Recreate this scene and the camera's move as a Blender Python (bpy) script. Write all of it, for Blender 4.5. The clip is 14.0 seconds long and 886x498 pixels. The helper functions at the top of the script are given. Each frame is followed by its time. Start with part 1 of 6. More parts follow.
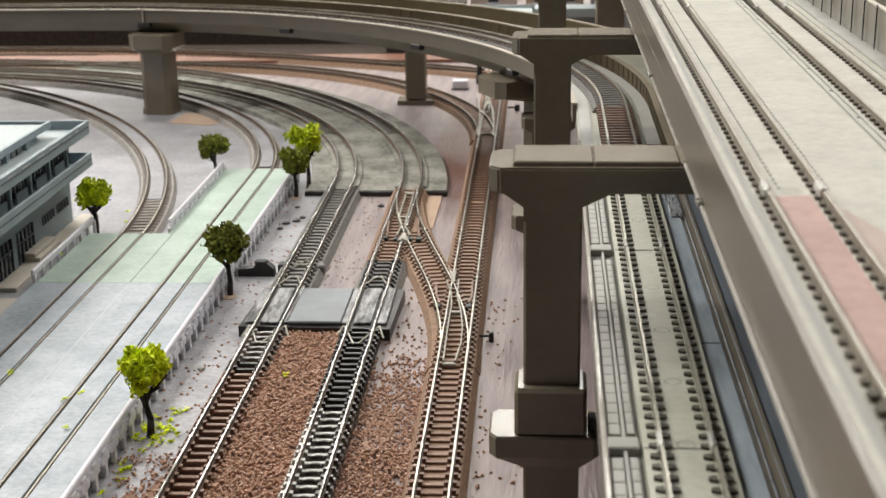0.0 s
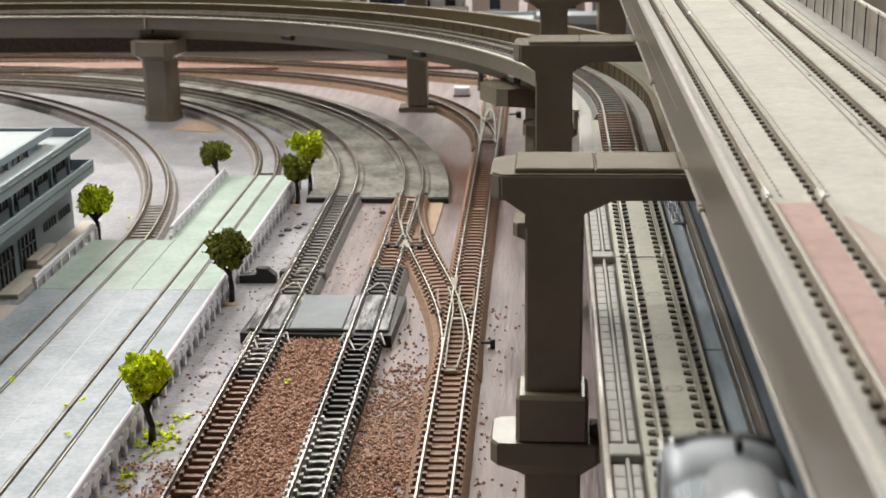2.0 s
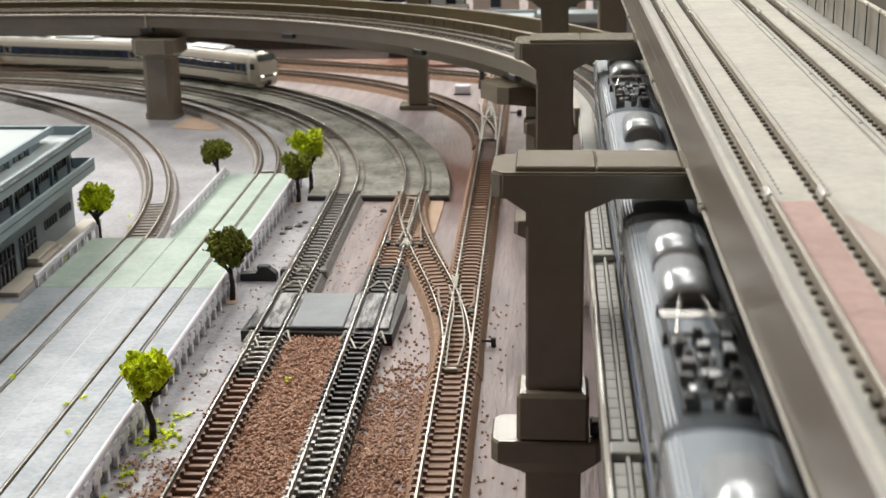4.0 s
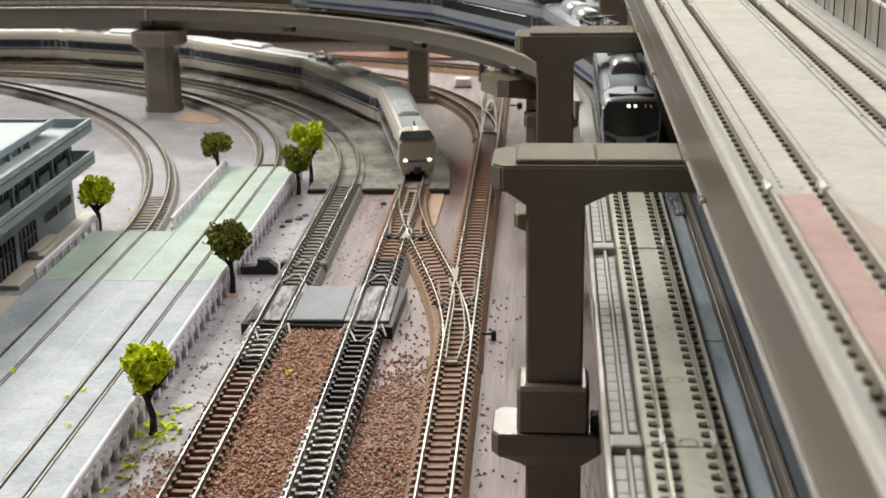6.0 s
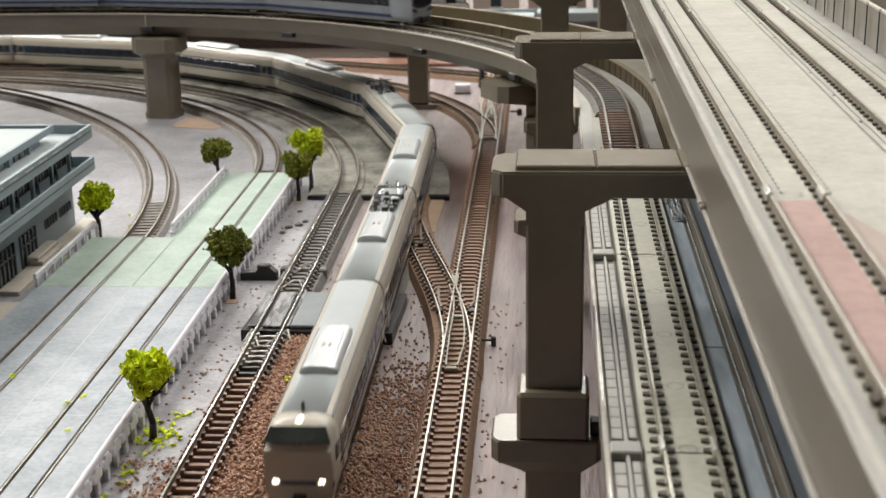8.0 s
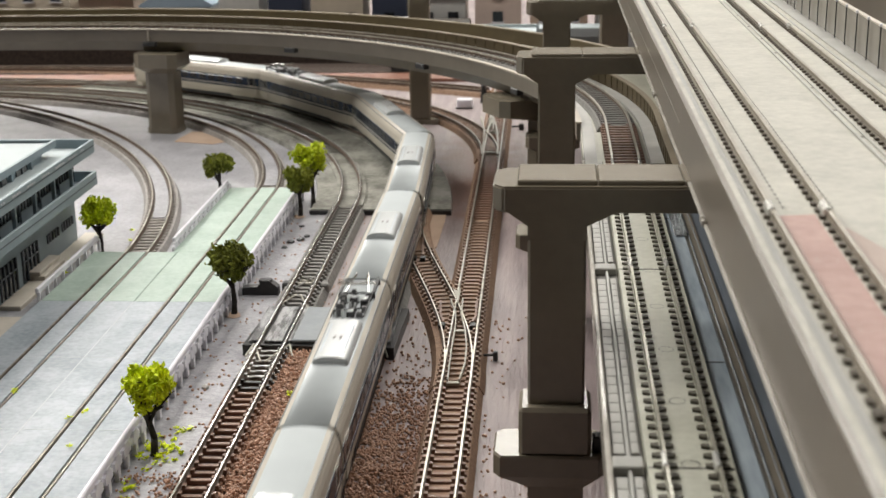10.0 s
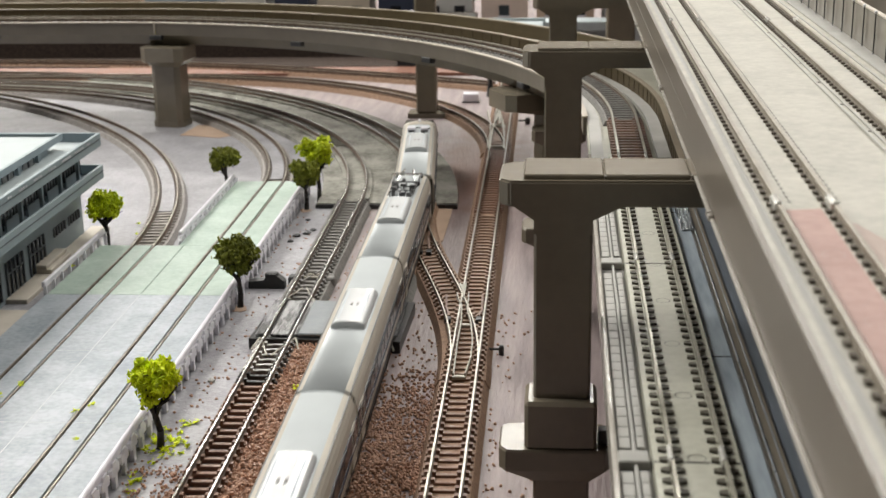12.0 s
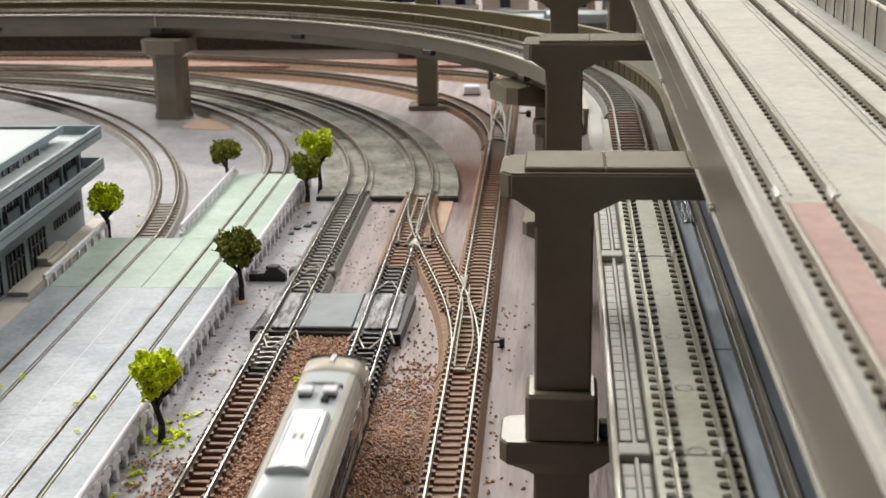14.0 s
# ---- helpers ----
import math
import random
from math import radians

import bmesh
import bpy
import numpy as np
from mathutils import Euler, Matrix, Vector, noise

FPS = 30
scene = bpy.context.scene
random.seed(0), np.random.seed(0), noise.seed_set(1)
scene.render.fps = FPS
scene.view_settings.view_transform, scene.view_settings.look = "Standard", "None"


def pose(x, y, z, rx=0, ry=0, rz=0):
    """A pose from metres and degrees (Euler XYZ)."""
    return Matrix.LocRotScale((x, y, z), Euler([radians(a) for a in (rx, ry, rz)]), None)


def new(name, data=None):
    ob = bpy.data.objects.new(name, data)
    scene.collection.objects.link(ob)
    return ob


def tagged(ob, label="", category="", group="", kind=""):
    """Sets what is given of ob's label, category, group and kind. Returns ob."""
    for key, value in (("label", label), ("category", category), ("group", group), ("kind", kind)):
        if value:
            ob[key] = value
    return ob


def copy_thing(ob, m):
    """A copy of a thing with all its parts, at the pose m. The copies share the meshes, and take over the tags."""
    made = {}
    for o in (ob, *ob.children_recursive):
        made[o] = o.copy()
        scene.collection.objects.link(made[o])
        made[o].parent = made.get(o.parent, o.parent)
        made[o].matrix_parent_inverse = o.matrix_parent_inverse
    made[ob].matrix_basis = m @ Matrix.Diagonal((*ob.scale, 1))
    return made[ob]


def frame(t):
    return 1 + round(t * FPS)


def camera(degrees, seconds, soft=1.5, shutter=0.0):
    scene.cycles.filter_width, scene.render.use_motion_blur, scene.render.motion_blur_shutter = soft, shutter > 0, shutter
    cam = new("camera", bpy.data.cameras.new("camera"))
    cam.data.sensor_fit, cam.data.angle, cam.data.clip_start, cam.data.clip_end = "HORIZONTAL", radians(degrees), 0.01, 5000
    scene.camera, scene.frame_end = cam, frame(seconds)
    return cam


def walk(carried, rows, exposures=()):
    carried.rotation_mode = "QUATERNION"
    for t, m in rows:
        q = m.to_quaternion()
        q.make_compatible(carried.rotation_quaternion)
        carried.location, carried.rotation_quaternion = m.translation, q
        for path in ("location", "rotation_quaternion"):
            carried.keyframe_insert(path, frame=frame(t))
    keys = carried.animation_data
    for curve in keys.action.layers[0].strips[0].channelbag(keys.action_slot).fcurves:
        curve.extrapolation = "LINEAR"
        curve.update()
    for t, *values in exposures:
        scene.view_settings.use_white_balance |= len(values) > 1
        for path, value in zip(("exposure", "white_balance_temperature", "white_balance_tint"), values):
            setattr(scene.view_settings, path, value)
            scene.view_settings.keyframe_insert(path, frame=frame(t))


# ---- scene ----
import itertools

cam = camera(35.91, 14.0, soft=1.5, shutter=0.5)
# the lens stands close to a model, so the depth of field is shallow
cam.data.dof.use_dof = True
cam.data.dof.focus_distance = 0.44
cam.data.dof.aperture_fstop = 46.0

FOC = 2420.0
# seconds, and how far the view has swung since 1.5 s (right, down)
SWING = [(0.0, -2.5, -12.0), (0.5, -1.5, -7.5), (1.0, -0.2, -1.8), (1.5, 0, 0), (2.0, 0, 0), (2.5, 0.6, -1.5),
         (3.0, 0.7, 3.5), (3.2, 0.9, 3.0), (4.2, 1.5, -5.0), (5.3, 2.0, -13.0), (5.5, 2.0, -13.5), (6.0, 2.0, -15.5),
         (6.5, 1.8, -17.0), (7.0, 1.5, -17.5), (7.5, 1.5, -13.5), (8.0, 1.6, -4.7), (8.2, 1.8, -2.0), (9.2, 3.2, 12.0),
         (10.3, 5.4, 23.4), (10.5, 6.3, 23.8), (11.0, 9.2, 23.2), (11.5, 13.5, 18.2), (12.0, 15.3, 11.0),
         (12.5, 16.4, 10.8), (13.0, 16.6, 6.0), (13.5, 16.0, 8.0), (14.0, 17.0, -2.0)]


def aim(dx, dy):
    pitch = 17.08 - math.degrees(math.atan(dy / FOC))
    yaw = 4.1 + math.degrees(math.atan(dx / FOC)) / math.cos(radians(17.08))
    return pose(0, 0, 0.180, 90 - pitch, 0, yaw) @ pose(0, 0, 0, 0, 0, -0.98)


walk(cam, [(t, aim(dx, dy)) for t, dx, dy in SWING])

# ---------------------------------------------------------------- light
world = bpy.data.worlds.new("world")
scene.world = world
world.use_nodes = True
world.node_tree.nodes["Background"].inputs[0].default_value = (0.80, 0.90, 1.0, 1)
world.node_tree.nodes["Background"].inputs[1].default_value = 0.3


def ceiling_lamp(x, y, w, d, watts, z=1.655):
    """The glowing tube panel of a ceiling fixture."""
    lamp = bpy.data.lights.new("ceiling_lamp", "AREA")
    lamp.shape, lamp.size, lamp.size_y, lamp.energy = "RECTANGLE", w, d, watts * 1.15
    lamp.color = (1.0, 0.973, 0.908)
    ob = new("ceiling_lamp", lamp)
    ob.matrix_basis = pose(x, y, z)
    tagged(ob, "white rectangular fluorescent ceiling lamp above the model railway", "lamp", "ceiling lamps")


for lx, share_of in ((-1.6, 1.6), (0.5, 0.56)):
    for ly, watts in ((0.55, 15), (1.6, 23), (2.7, 24)):
        ceiling_lamp(lx, ly, 1.2, 0.35, watts * share_of)
for lx in (-3.0, -1.5, 0.0, 1.5):
    ceiling_lamp(lx, 3.75, 1.3, 0.5, 29)
scene.view_settings.exposure = 0.03


# ---------------------------------------------------------------- materials
def mat(name, c1, c2=None, scale=300.0, rough=0.6, metal=0.0, bump=0.0, bscale=None, emit=0.0, vary=0.0, stretch=(1, 1, 1), fine=0.25,
        lo=0.35, hi=0.65, alpha=1.0, spec=0.5):
    m = bpy.data.materials.new(name)
    m.use_nodes = True
    nt = m.node_tree
    n, l = nt.nodes, nt.links
    b = n["Principled BSDF"]
    b.inputs["Roughness"].default_value = rough
    b.inputs["Metallic"].default_value = metal
    b.inputs["Specular IOR Level"].default_value = spec
    c1 = (*c1, 1)
    c2 = (*(c2 or [v * 0.8 for v in c1[:3]]), 1)
    tc, mp = n.new("ShaderNodeTexCoord"), n.new("ShaderNodeMapping")
    l.new(tc.outputs["Object"], mp.inputs["Vector"])
    mp.inputs["Scale"].default_value = stretch
    big, small = n.new("ShaderNodeTexNoise"), n.new("ShaderNodeTexNoise")
    for node, s in ((big, scale), (small, scale * 7)):
        node.inputs["Scale"].default_value = s
        node.inputs["Detail"].default_value = 5
        l.new(mp.outputs["Vector"], node.inputs["Vector"])
    mixf = n.new("ShaderNodeMix")
    mixf.inputs["Factor"].default_value = fine
    l.new(big.outputs["Fac"], mixf.inputs["A"])
    l.new(small.outputs["Fac"], mixf.inputs["B"])
    ramp = n.new("ShaderNodeValToRGB")
    ramp.color_ramp.elements[0].color, ramp.color_ramp.elements[1].color = c1, c2
    ramp.color_ramp.elements[0].position, ramp.color_ramp.elements[1].position = lo, hi
    l.new(mixf.outputs["Result"], ramp.inputs["Fac"])
    col = ramp.outputs["Color"]
    if vary:
        info, hsv, mr = n.new("ShaderNodeObjectInfo"), n.new("ShaderNodeHueSaturation"), n.new("ShaderNodeMapRange")
        geo, add = n.new("ShaderNodeNewGeometry"), n.new("ShaderNodeMath")
        add.operation = "ADD"
        l.new(info.outputs["Random"], add.inputs[0])
        l.new(geo.outputs["Random Per Island"], add.inputs[1])
        mr.inputs["From Max"].default_value = 2.0
        mr.inputs["To Min"].default_value, mr.inputs["To Max"].default_value = 1 - vary, 1 + vary
        l.new(add.outputs[0], mr.inputs["Value"])
        l.new(mr.outputs["Result"], hsv.inputs["Value"])
        l.new(col, hsv.inputs["Color"])
        col = hsv.outputs["Color"]
    l.new(col, b.inputs["Base Color"])
    if bump:
        bp = n.new("ShaderNodeBump")
        bp.inputs["Strength"].default_value = bump
        bp.inputs["Distance"].default_value = 0.0004
        tex = n.new("ShaderNodeTexNoise")
        tex.inputs["Scale"].default_value = bscale or scale * 5
        tex.inputs["Detail"].default_value = 4
        l.new(mp.outputs["Vector"], tex.inputs["Vector"])
        l.new(tex.outputs["Fac"], bp.inputs["Height"])
        l.new(bp.outputs["Normal"], b.inputs["Normal"])
    if emit:
        b.inputs["Emission Color"].default_value = c1
        b.inputs["Emission Strength"].default_value = emit
    return m


BOARD = mat("painted_board", (0.345, 0.278, 0.272), (0.155, 0.122, 0.126), 26, 0.42, bump=1.0, bscale=700, stretch=(1, 0.12, 1), fine=0.68, lo=0.34, hi=0.68)


def paint_shade(m, cx, cy, rx, ry, c):
    """Paints a soft-edged, uneven shade into the board colour round one spot."""
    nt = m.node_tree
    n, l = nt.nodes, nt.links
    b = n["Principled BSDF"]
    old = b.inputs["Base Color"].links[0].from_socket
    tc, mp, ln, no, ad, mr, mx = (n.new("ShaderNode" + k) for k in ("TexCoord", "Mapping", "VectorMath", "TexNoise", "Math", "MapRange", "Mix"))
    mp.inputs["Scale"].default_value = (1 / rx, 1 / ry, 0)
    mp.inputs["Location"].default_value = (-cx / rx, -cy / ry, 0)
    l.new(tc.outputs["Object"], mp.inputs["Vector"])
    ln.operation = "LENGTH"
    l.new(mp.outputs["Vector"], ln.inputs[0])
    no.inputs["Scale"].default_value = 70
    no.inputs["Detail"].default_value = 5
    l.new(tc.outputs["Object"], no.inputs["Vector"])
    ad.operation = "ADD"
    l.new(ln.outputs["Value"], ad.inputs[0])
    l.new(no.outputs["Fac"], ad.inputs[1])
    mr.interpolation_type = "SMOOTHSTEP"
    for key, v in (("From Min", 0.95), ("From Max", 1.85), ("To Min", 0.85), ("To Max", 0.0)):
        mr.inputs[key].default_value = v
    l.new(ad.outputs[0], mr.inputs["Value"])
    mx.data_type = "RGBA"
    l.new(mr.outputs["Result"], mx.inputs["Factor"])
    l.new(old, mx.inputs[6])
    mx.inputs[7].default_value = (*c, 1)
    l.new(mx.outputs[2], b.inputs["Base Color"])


# rust brown tone painted in for the shade and dark reflection under the viaduct
paint_shade(BOARD, -0.036, 0.760, 0.030, 0.11, (0.15, 0.062, 0.042))
GREYBOARD = mat("grey_dusted_board", (0.36, 0.355, 0.38), (0.205, 0.20, 0.215), 60, 0.38, bump=0.5, bscale=900, fine=0.5)
ROAD = mat("grey_road_plate", (0.385, 0.42, 0.46), (0.235, 0.272, 0.305), 75, 0.46, bump=0.12, bscale=1500, vary=0.07, fine=0.40, lo=0.38, hi=0.62)
GREEN = mat("green_road_plate", (0.40, 0.49, 0.43), (0.275, 0.36, 0.305), 80, 0.5, bump=0.25, bscale=1800, vary=0.04, fine=0.45)
STEEL = mat("rail_steel", (0.78, 0.77, 0.75), (0.55, 0.53, 0.50), 160, 0.27, 0.7)
NICKEL = mat("nickel_rail", (0.60, 0.57, 0.50), (0.40, 0.37, 0.31), 200, 0.28, 0.7)
RAILWEB = mat("rusty_rail_web", (0.16, 0.11, 0.08), (0.09, 0.065, 0.05), 200, 0.7)
BROWNSL = mat("brown_sleeper", (0.27, 0.155, 0.105), (0.145, 0.08, 0.055), 300, 0.42, vary=0.28)
BLACKSL = mat("black_sleeper", (0.045, 0.042, 0.042), (0.02, 0.019, 0.019), 300, 0.33, vary=0.35)
GREYSL = mat("grey_sleeper", (0.20, 0.19, 0.175), (0.14, 0.13, 0.12), 300, 0.6, vary=0.15)
BROWNBASE = mat("brown_ballast_base", (0.34, 0.215, 0.14), (0.22, 0.135, 0.088), 500, 0.8, bump=0.8, bscale=1500)
GREYBASE = mat("grey_ballast_base", (0.26, 0.25, 0.235), (0.17, 0.163, 0.155), 500, 0.8, bump=0.8, bscale=1500)
CONCBASE = mat("concrete_track_slab", (0.37, 0.365, 0.325), (0.17, 0.165, 0.145), 55, 0.2, bump=0.25, bscale=500, fine=0.35, lo=0.40, hi=0.62)
SOIL = mat("brown_granules", (0.49, 0.295, 0.20), (0.29, 0.16, 0.105), 700, 0.45, vary=0.36)
SOILBED = mat("brown_soil_bed", (0.26, 0.15, 0.105), (0.16, 0.09, 0.062), 500, 0.95, bump=1.0, bscale=900)
BLACK = mat("black_plastic", (0.022, 0.022, 0.023), (0.012, 0.012, 0.012), 300, 0.4)
# black grain whose pale streaks are glossy sheen painted as colour
BLACKSHEEN = mat("black_grain_painted_sheen", (0.36, 0.36, 0.37), (0.028, 0.028, 0.03), 420, 0.28, bump=1.0, bscale=900, stretch=(1, 0.18, 1), lo=0.42, hi=0.56)
PLATE = mat("grey_steel_plate", (0.235, 0.255, 0.275), (0.18, 0.20, 0.215), 80, 0.38, 0.1, bump=0.15)
PIER = mat("taupe_plastic", (0.235, 0.202, 0.152), (0.198, 0.170, 0.128), 60, 0.20, bump=0.05, bscale=2500, spec=0.75)
BEIGE = mat("beige_viaduct_deck", (0.45, 0.43, 0.365), (0.325, 0.31, 0.262), 60, 0.45, bump=0.12, bscale=1500, fine=0.5)
PALECONC = mat("pale_slab_track", (0.51, 0.505, 0.425), (0.41, 0.405, 0.335), 70, 0.4, bump=0.1, bscale=1500, fine=0.5)
WALKWAY = mat("pale_grey_walkway", (0.42, 0.41, 0.385), (0.35, 0.345, 0.32), 90, 0.5, bump=0.1)
PARAPET = mat("brown_grey_girder", (0.20, 0.175, 0.142), (0.165, 0.143, 0.115), 40, 0.30, bump=0.06, bscale=2500)
TANSL = mat("tan_brown_sleeper", (0.30, 0.185, 0.12), (0.18, 0.11, 0.073), 300, 0.5, vary=0.22)
DARKCLIP = mat("dark_brown_clip", (0.105, 0.085, 0.062), (0.065, 0.052, 0.038), 300, 0.7)
DULLRAIL = mat("dull_painted_rail", (0.36, 0.32, 0.26), (0.26, 0.228, 0.185), 200, 0.4, 0.15)
CASTPALE = mat("pale_cast_metal", (0.42, 0.395, 0.335), (0.30, 0.28, 0.235), 200, 0.45, 0.2)
DARKBED = mat("dark_track_bed", (0.075, 0.055, 0.045), (0.04, 0.03, 0.026), 400, 0.95, bump=0.8, bscale=1200, spec=0.2)
TANPATCH = mat("tan_cork_patch", (0.47, 0.335, 0.245), (0.41, 0.29, 0.21), 80, 0.8)
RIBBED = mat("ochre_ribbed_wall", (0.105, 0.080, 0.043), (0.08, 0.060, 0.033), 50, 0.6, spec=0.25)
TANCOPE = mat("tan_coping", (0.33, 0.275, 0.205), (0.27, 0.225, 0.165), 60, 0.5)
CREAM = mat("cream_edge", (0.50, 0.445, 0.37), (0.42, 0.375, 0.31), 60, 0.5)
PINK = mat("pink_deck_patch", (0.42, 0.26, 0.225), (0.33, 0.185, 0.16), 70, 0.55, bump=0.12, fine=0.55)
# blue grey; the lengthwise pale streaks imitate reflections in the colour
LEDGE = mat("ledge_painted_reflections", (0.44, 0.50, 0.55), (0.22, 0.26, 0.30), 60, 0.16, bump=0.25, bscale=500, stretch=(1, 0.12, 1), fine=0.5)
LOCALROOF = mat("bluish_steel_roof", (0.33, 0.37, 0.41), (0.27, 0.305, 0.34), 50, 0.4, 0.2)
# dark sleeper with glue film; its white glints are painted into the colour
GLUEGLINT = mat("glued_sleeper_painted_glints", (0.62, 0.61, 0.59), (0.10, 0.095, 0.09), 260, 0.12, bump=0.5, lo=0.44, hi=0.56)
SCREEN = mat("taupe_screen_panel", (0.25, 0.23, 0.195), (0.20, 0.183, 0.155), 25, 0.18)
BLUEGREY = mat("blue_grey_floor", (0.15, 0.17, 0.20), (0.09, 0.105, 0.125), 40, 0.3, stretch=(1, 0.15, 1))
CHROME = mat("polished_metal", (0.78, 0.77, 0.74), (0.62, 0.61, 0.6), 100, 0.2, 1.0)
FOIL = mat("crinkled_foil", (0.6, 0.62, 0.64), (0.35, 0.37, 0.4), 800, 0.3, 0.8, bump=1.0, bscale=900)
WHITE = mat("white_plastic", (0.70, 0.685, 0.735), (0.60, 0.585, 0.64), 200, 0.4)
WHITE.node_tree.nodes["Principled BSDF"].inputs["Subsurface Weight"].default_value = 0.6
WHITE.node_tree.nodes["Principled BSDF"].inputs["Subsurface Scale"].default_value = 0.003
WHITE.node_tree.nodes["Principled BSDF"].inputs["Subsurface Radius"].default_value = (1.0, 1.0, 1.0)
BLDG = mat("blue_grey_wall", (0.30, 0.36, 0.395), (0.255, 0.31, 0.34), 60, 0.55, bump=0.06)
BLDGROOF = mat("pale_roof", (0.42, 0.475, 0.49), (0.37, 0.42, 0.435), 40, 0.5)
TANSTONE = mat("tan_paving", (0.56, 0.51, 0.44), (0.46, 0.415, 0.355), 80, 0.7, bump=0.1)
GLASSDK = mat("dark_window", (0.018, 0.022, 0.028), (0.01, 0.012, 0.016), 100, 0.12)
TRUNK = mat("dark_trunk", (0.035, 0.028, 0.024), (0.02, 0.017, 0.015), 900, 0.8, bump=0.6)
LIME = mat("lime_foliage", (0.80, 0.87, 0.003), (0.40, 0.50, 0.003), 260, 0.7, vary=0.45)
OLIVE = mat("olive_foliage", (0.29, 0.315, 0.028), (0.14, 0.16, 0.016), 200, 0.85, vary=0.5)
ROOFSIL = mat("silver_car_roof", (0.49, 0.525, 0.54), (0.44, 0.472, 0.488), 40, 0.4, 0.15)
CARCREAM = mat("cream_car_body", (0.53, 0.485, 0.415), (0.49, 0.45, 0.385), 30, 0.35)
CARBAND = mat("navy_window_band", (0.018, 0.04, 0.085), (0.012, 0.028, 0.06), 60, 0.15)
CARUNDER = mat("dark_underframe", (0.03, 0.03, 0.032), (0.016, 0.016, 0.018), 200, 0.6)
ACUNIT = mat("light_grey_cooling_unit", (0.66, 0.68, 0.69), (0.59, 0.61, 0.62), 80, 0.24, 0.2)
STEELCAR = mat("stainless_car_body", (0.37, 0.395, 0.425), (0.31, 0.33, 0.36), 60, 0.45, 0.3)
BLUESTRIPE = mat("blue_stripe", (0.03, 0.055, 0.15), (0.02, 0.04, 0.115), 60, 0.35)
DKGREY = mat("dark_grey_plastic", (0.045, 0.045, 0.046), (0.028, 0.028, 0.03), 200, 0.5)
LAMPON = mat("lit_headlamp", (1.0, 0.93, 0.78), (1.0, 0.93, 0.78), 10, 0.3, emit=3.5)
GLAZEBRK = mat("glazing_bar", (0.10, 0.115, 0.13), (0.08, 0.09, 0.10), 100, 0.5)
WALLP = mat("dark_room_wall", (0.085, 0.079, 0.070), (0.075, 0.069, 0.062), 2, 0.8)
CEILP = mat("room_ceiling_paint", (0.30, 0.29, 0.275), (0.27, 0.26, 0.25), 2, 0.8)
SLABCLIP = mat("olive_rail_clip", (0.085, 0.075, 0.052), (0.05, 0.044, 0.032), 400, 0.55)
SLABRAIL = mat("olive_grey_rail", (0.44, 0.42, 0.35), (0.32, 0.305, 0.25), 150, 0.32, 0.35)
ROADRAIL = mat("tarnished_rail", (0.36, 0.31, 0.26), (0.17, 0.14, 0.115), 260, 0.42, 0.4)
SLABSL = mat("grey_slab_sleeper", (0.225, 0.215, 0.19), (0.15, 0.145, 0.125), 200, 0.35, vary=0.12)
STREETSL = mat("warm_grey_sleeper", (0.33, 0.295, 0.27), (0.24, 0.215, 0.195), 300, 0.6, vary=0.12)
STREETBASE = mat("pale_dusty_ballast_base", (0.36, 0.335, 0.315), (0.25, 0.23, 0.215), 300, 0.7, bump=0.6, bscale=1500)
RUSTBED = mat("rust_brown_stain", (0.27, 0.12, 0.075), (0.14, 0.062, 0.042), 90, 0.5, bump=0.5, bscale=700, stretch=(1, 0.2, 1), fine=0.5)
JOINT = mat("pale_plate_joint", (0.49, 0.52, 0.535), (0.40, 0.43, 0.45), 200, 0.5)
AMBER = mat("amber_sign_light", (1.0, 0.45, 0.06), (1.0, 0.45, 0.06), 10, 0.3, emit=0.5)
GLOSSEDGE = mat("glossy_pale_edge", (0.52, 0.49, 0.44), (0.40, 0.375, 0.335), 120, 0.15, bump=0.2, bscale=900)
JOINER = mat("bright_rail_joiner", (0.85, 0.84, 0.80), (0.72, 0.71, 0.67), 200, 0.25, 0.55)
DOMEROOF = mat("bright_domed_cover", (0.62, 0.65, 0.68), (0.54, 0.57, 0.60), 60, 0.22, 0.35)
DOMEEND = mat("brown_grey_vent_end", (0.27, 0.235, 0.205), (0.20, 0.175, 0.155), 200, 0.5)
TAILDARK = mat("dark_violet_lamp", (0.05, 0.035, 0.09), (0.03, 0.02, 0.06), 100, 0.2)
PIPESTEEL = mat("dull_steel_pipe", (0.24, 0.26, 0.29), (0.15, 0.165, 0.185), 200, 0.45, 0.2)
# dark glass lightened to grey green, a reflection put into the colour
REFLECTGLASS = mat("windscreen_painted_reflection", (0.06, 0.07, 0.062), (0.035, 0.042, 0.038), 120, 0.08, spec=0.8)
GEARGREY = mat("grey_roof_gear", (0.13, 0.13, 0.132), (0.075, 0.075, 0.077), 200, 0.35, 0.3)
FLOORP = mat("room_floor", (0.09, 0.08, 0.07), (0.07, 0.062, 0.055), 3, 0.5)


# ---------------------------------------------------------------- building blocks
def part(name, bm, material, parent=None, label="", smooth=False):
    me = bpy.data.meshes.new(name)
    bmesh.ops.recalc_face_normals(bm, faces=bm.faces)
    bm.to_mesh(me)
    bm.free()
    me.materials.append(material)
    if smooth:
        for p in me.polygons:
            p.use_smooth = True
    ob = new(name, me)
    ob.parent = parent
    if label:
        ob["label"] = label
    return ob


def share(name, me, parent, m):
    ob = new(name, me)
    ob.parent = parent
    ob.matrix_basis = m
    return ob


def thing(name, m, label, category, group="", kind=""):
    return_ob = new(name)
    return_ob.empty_display_size = 0.01
    return_ob.matrix_basis = m
    return tagged(return_ob, label, category, group, kind)


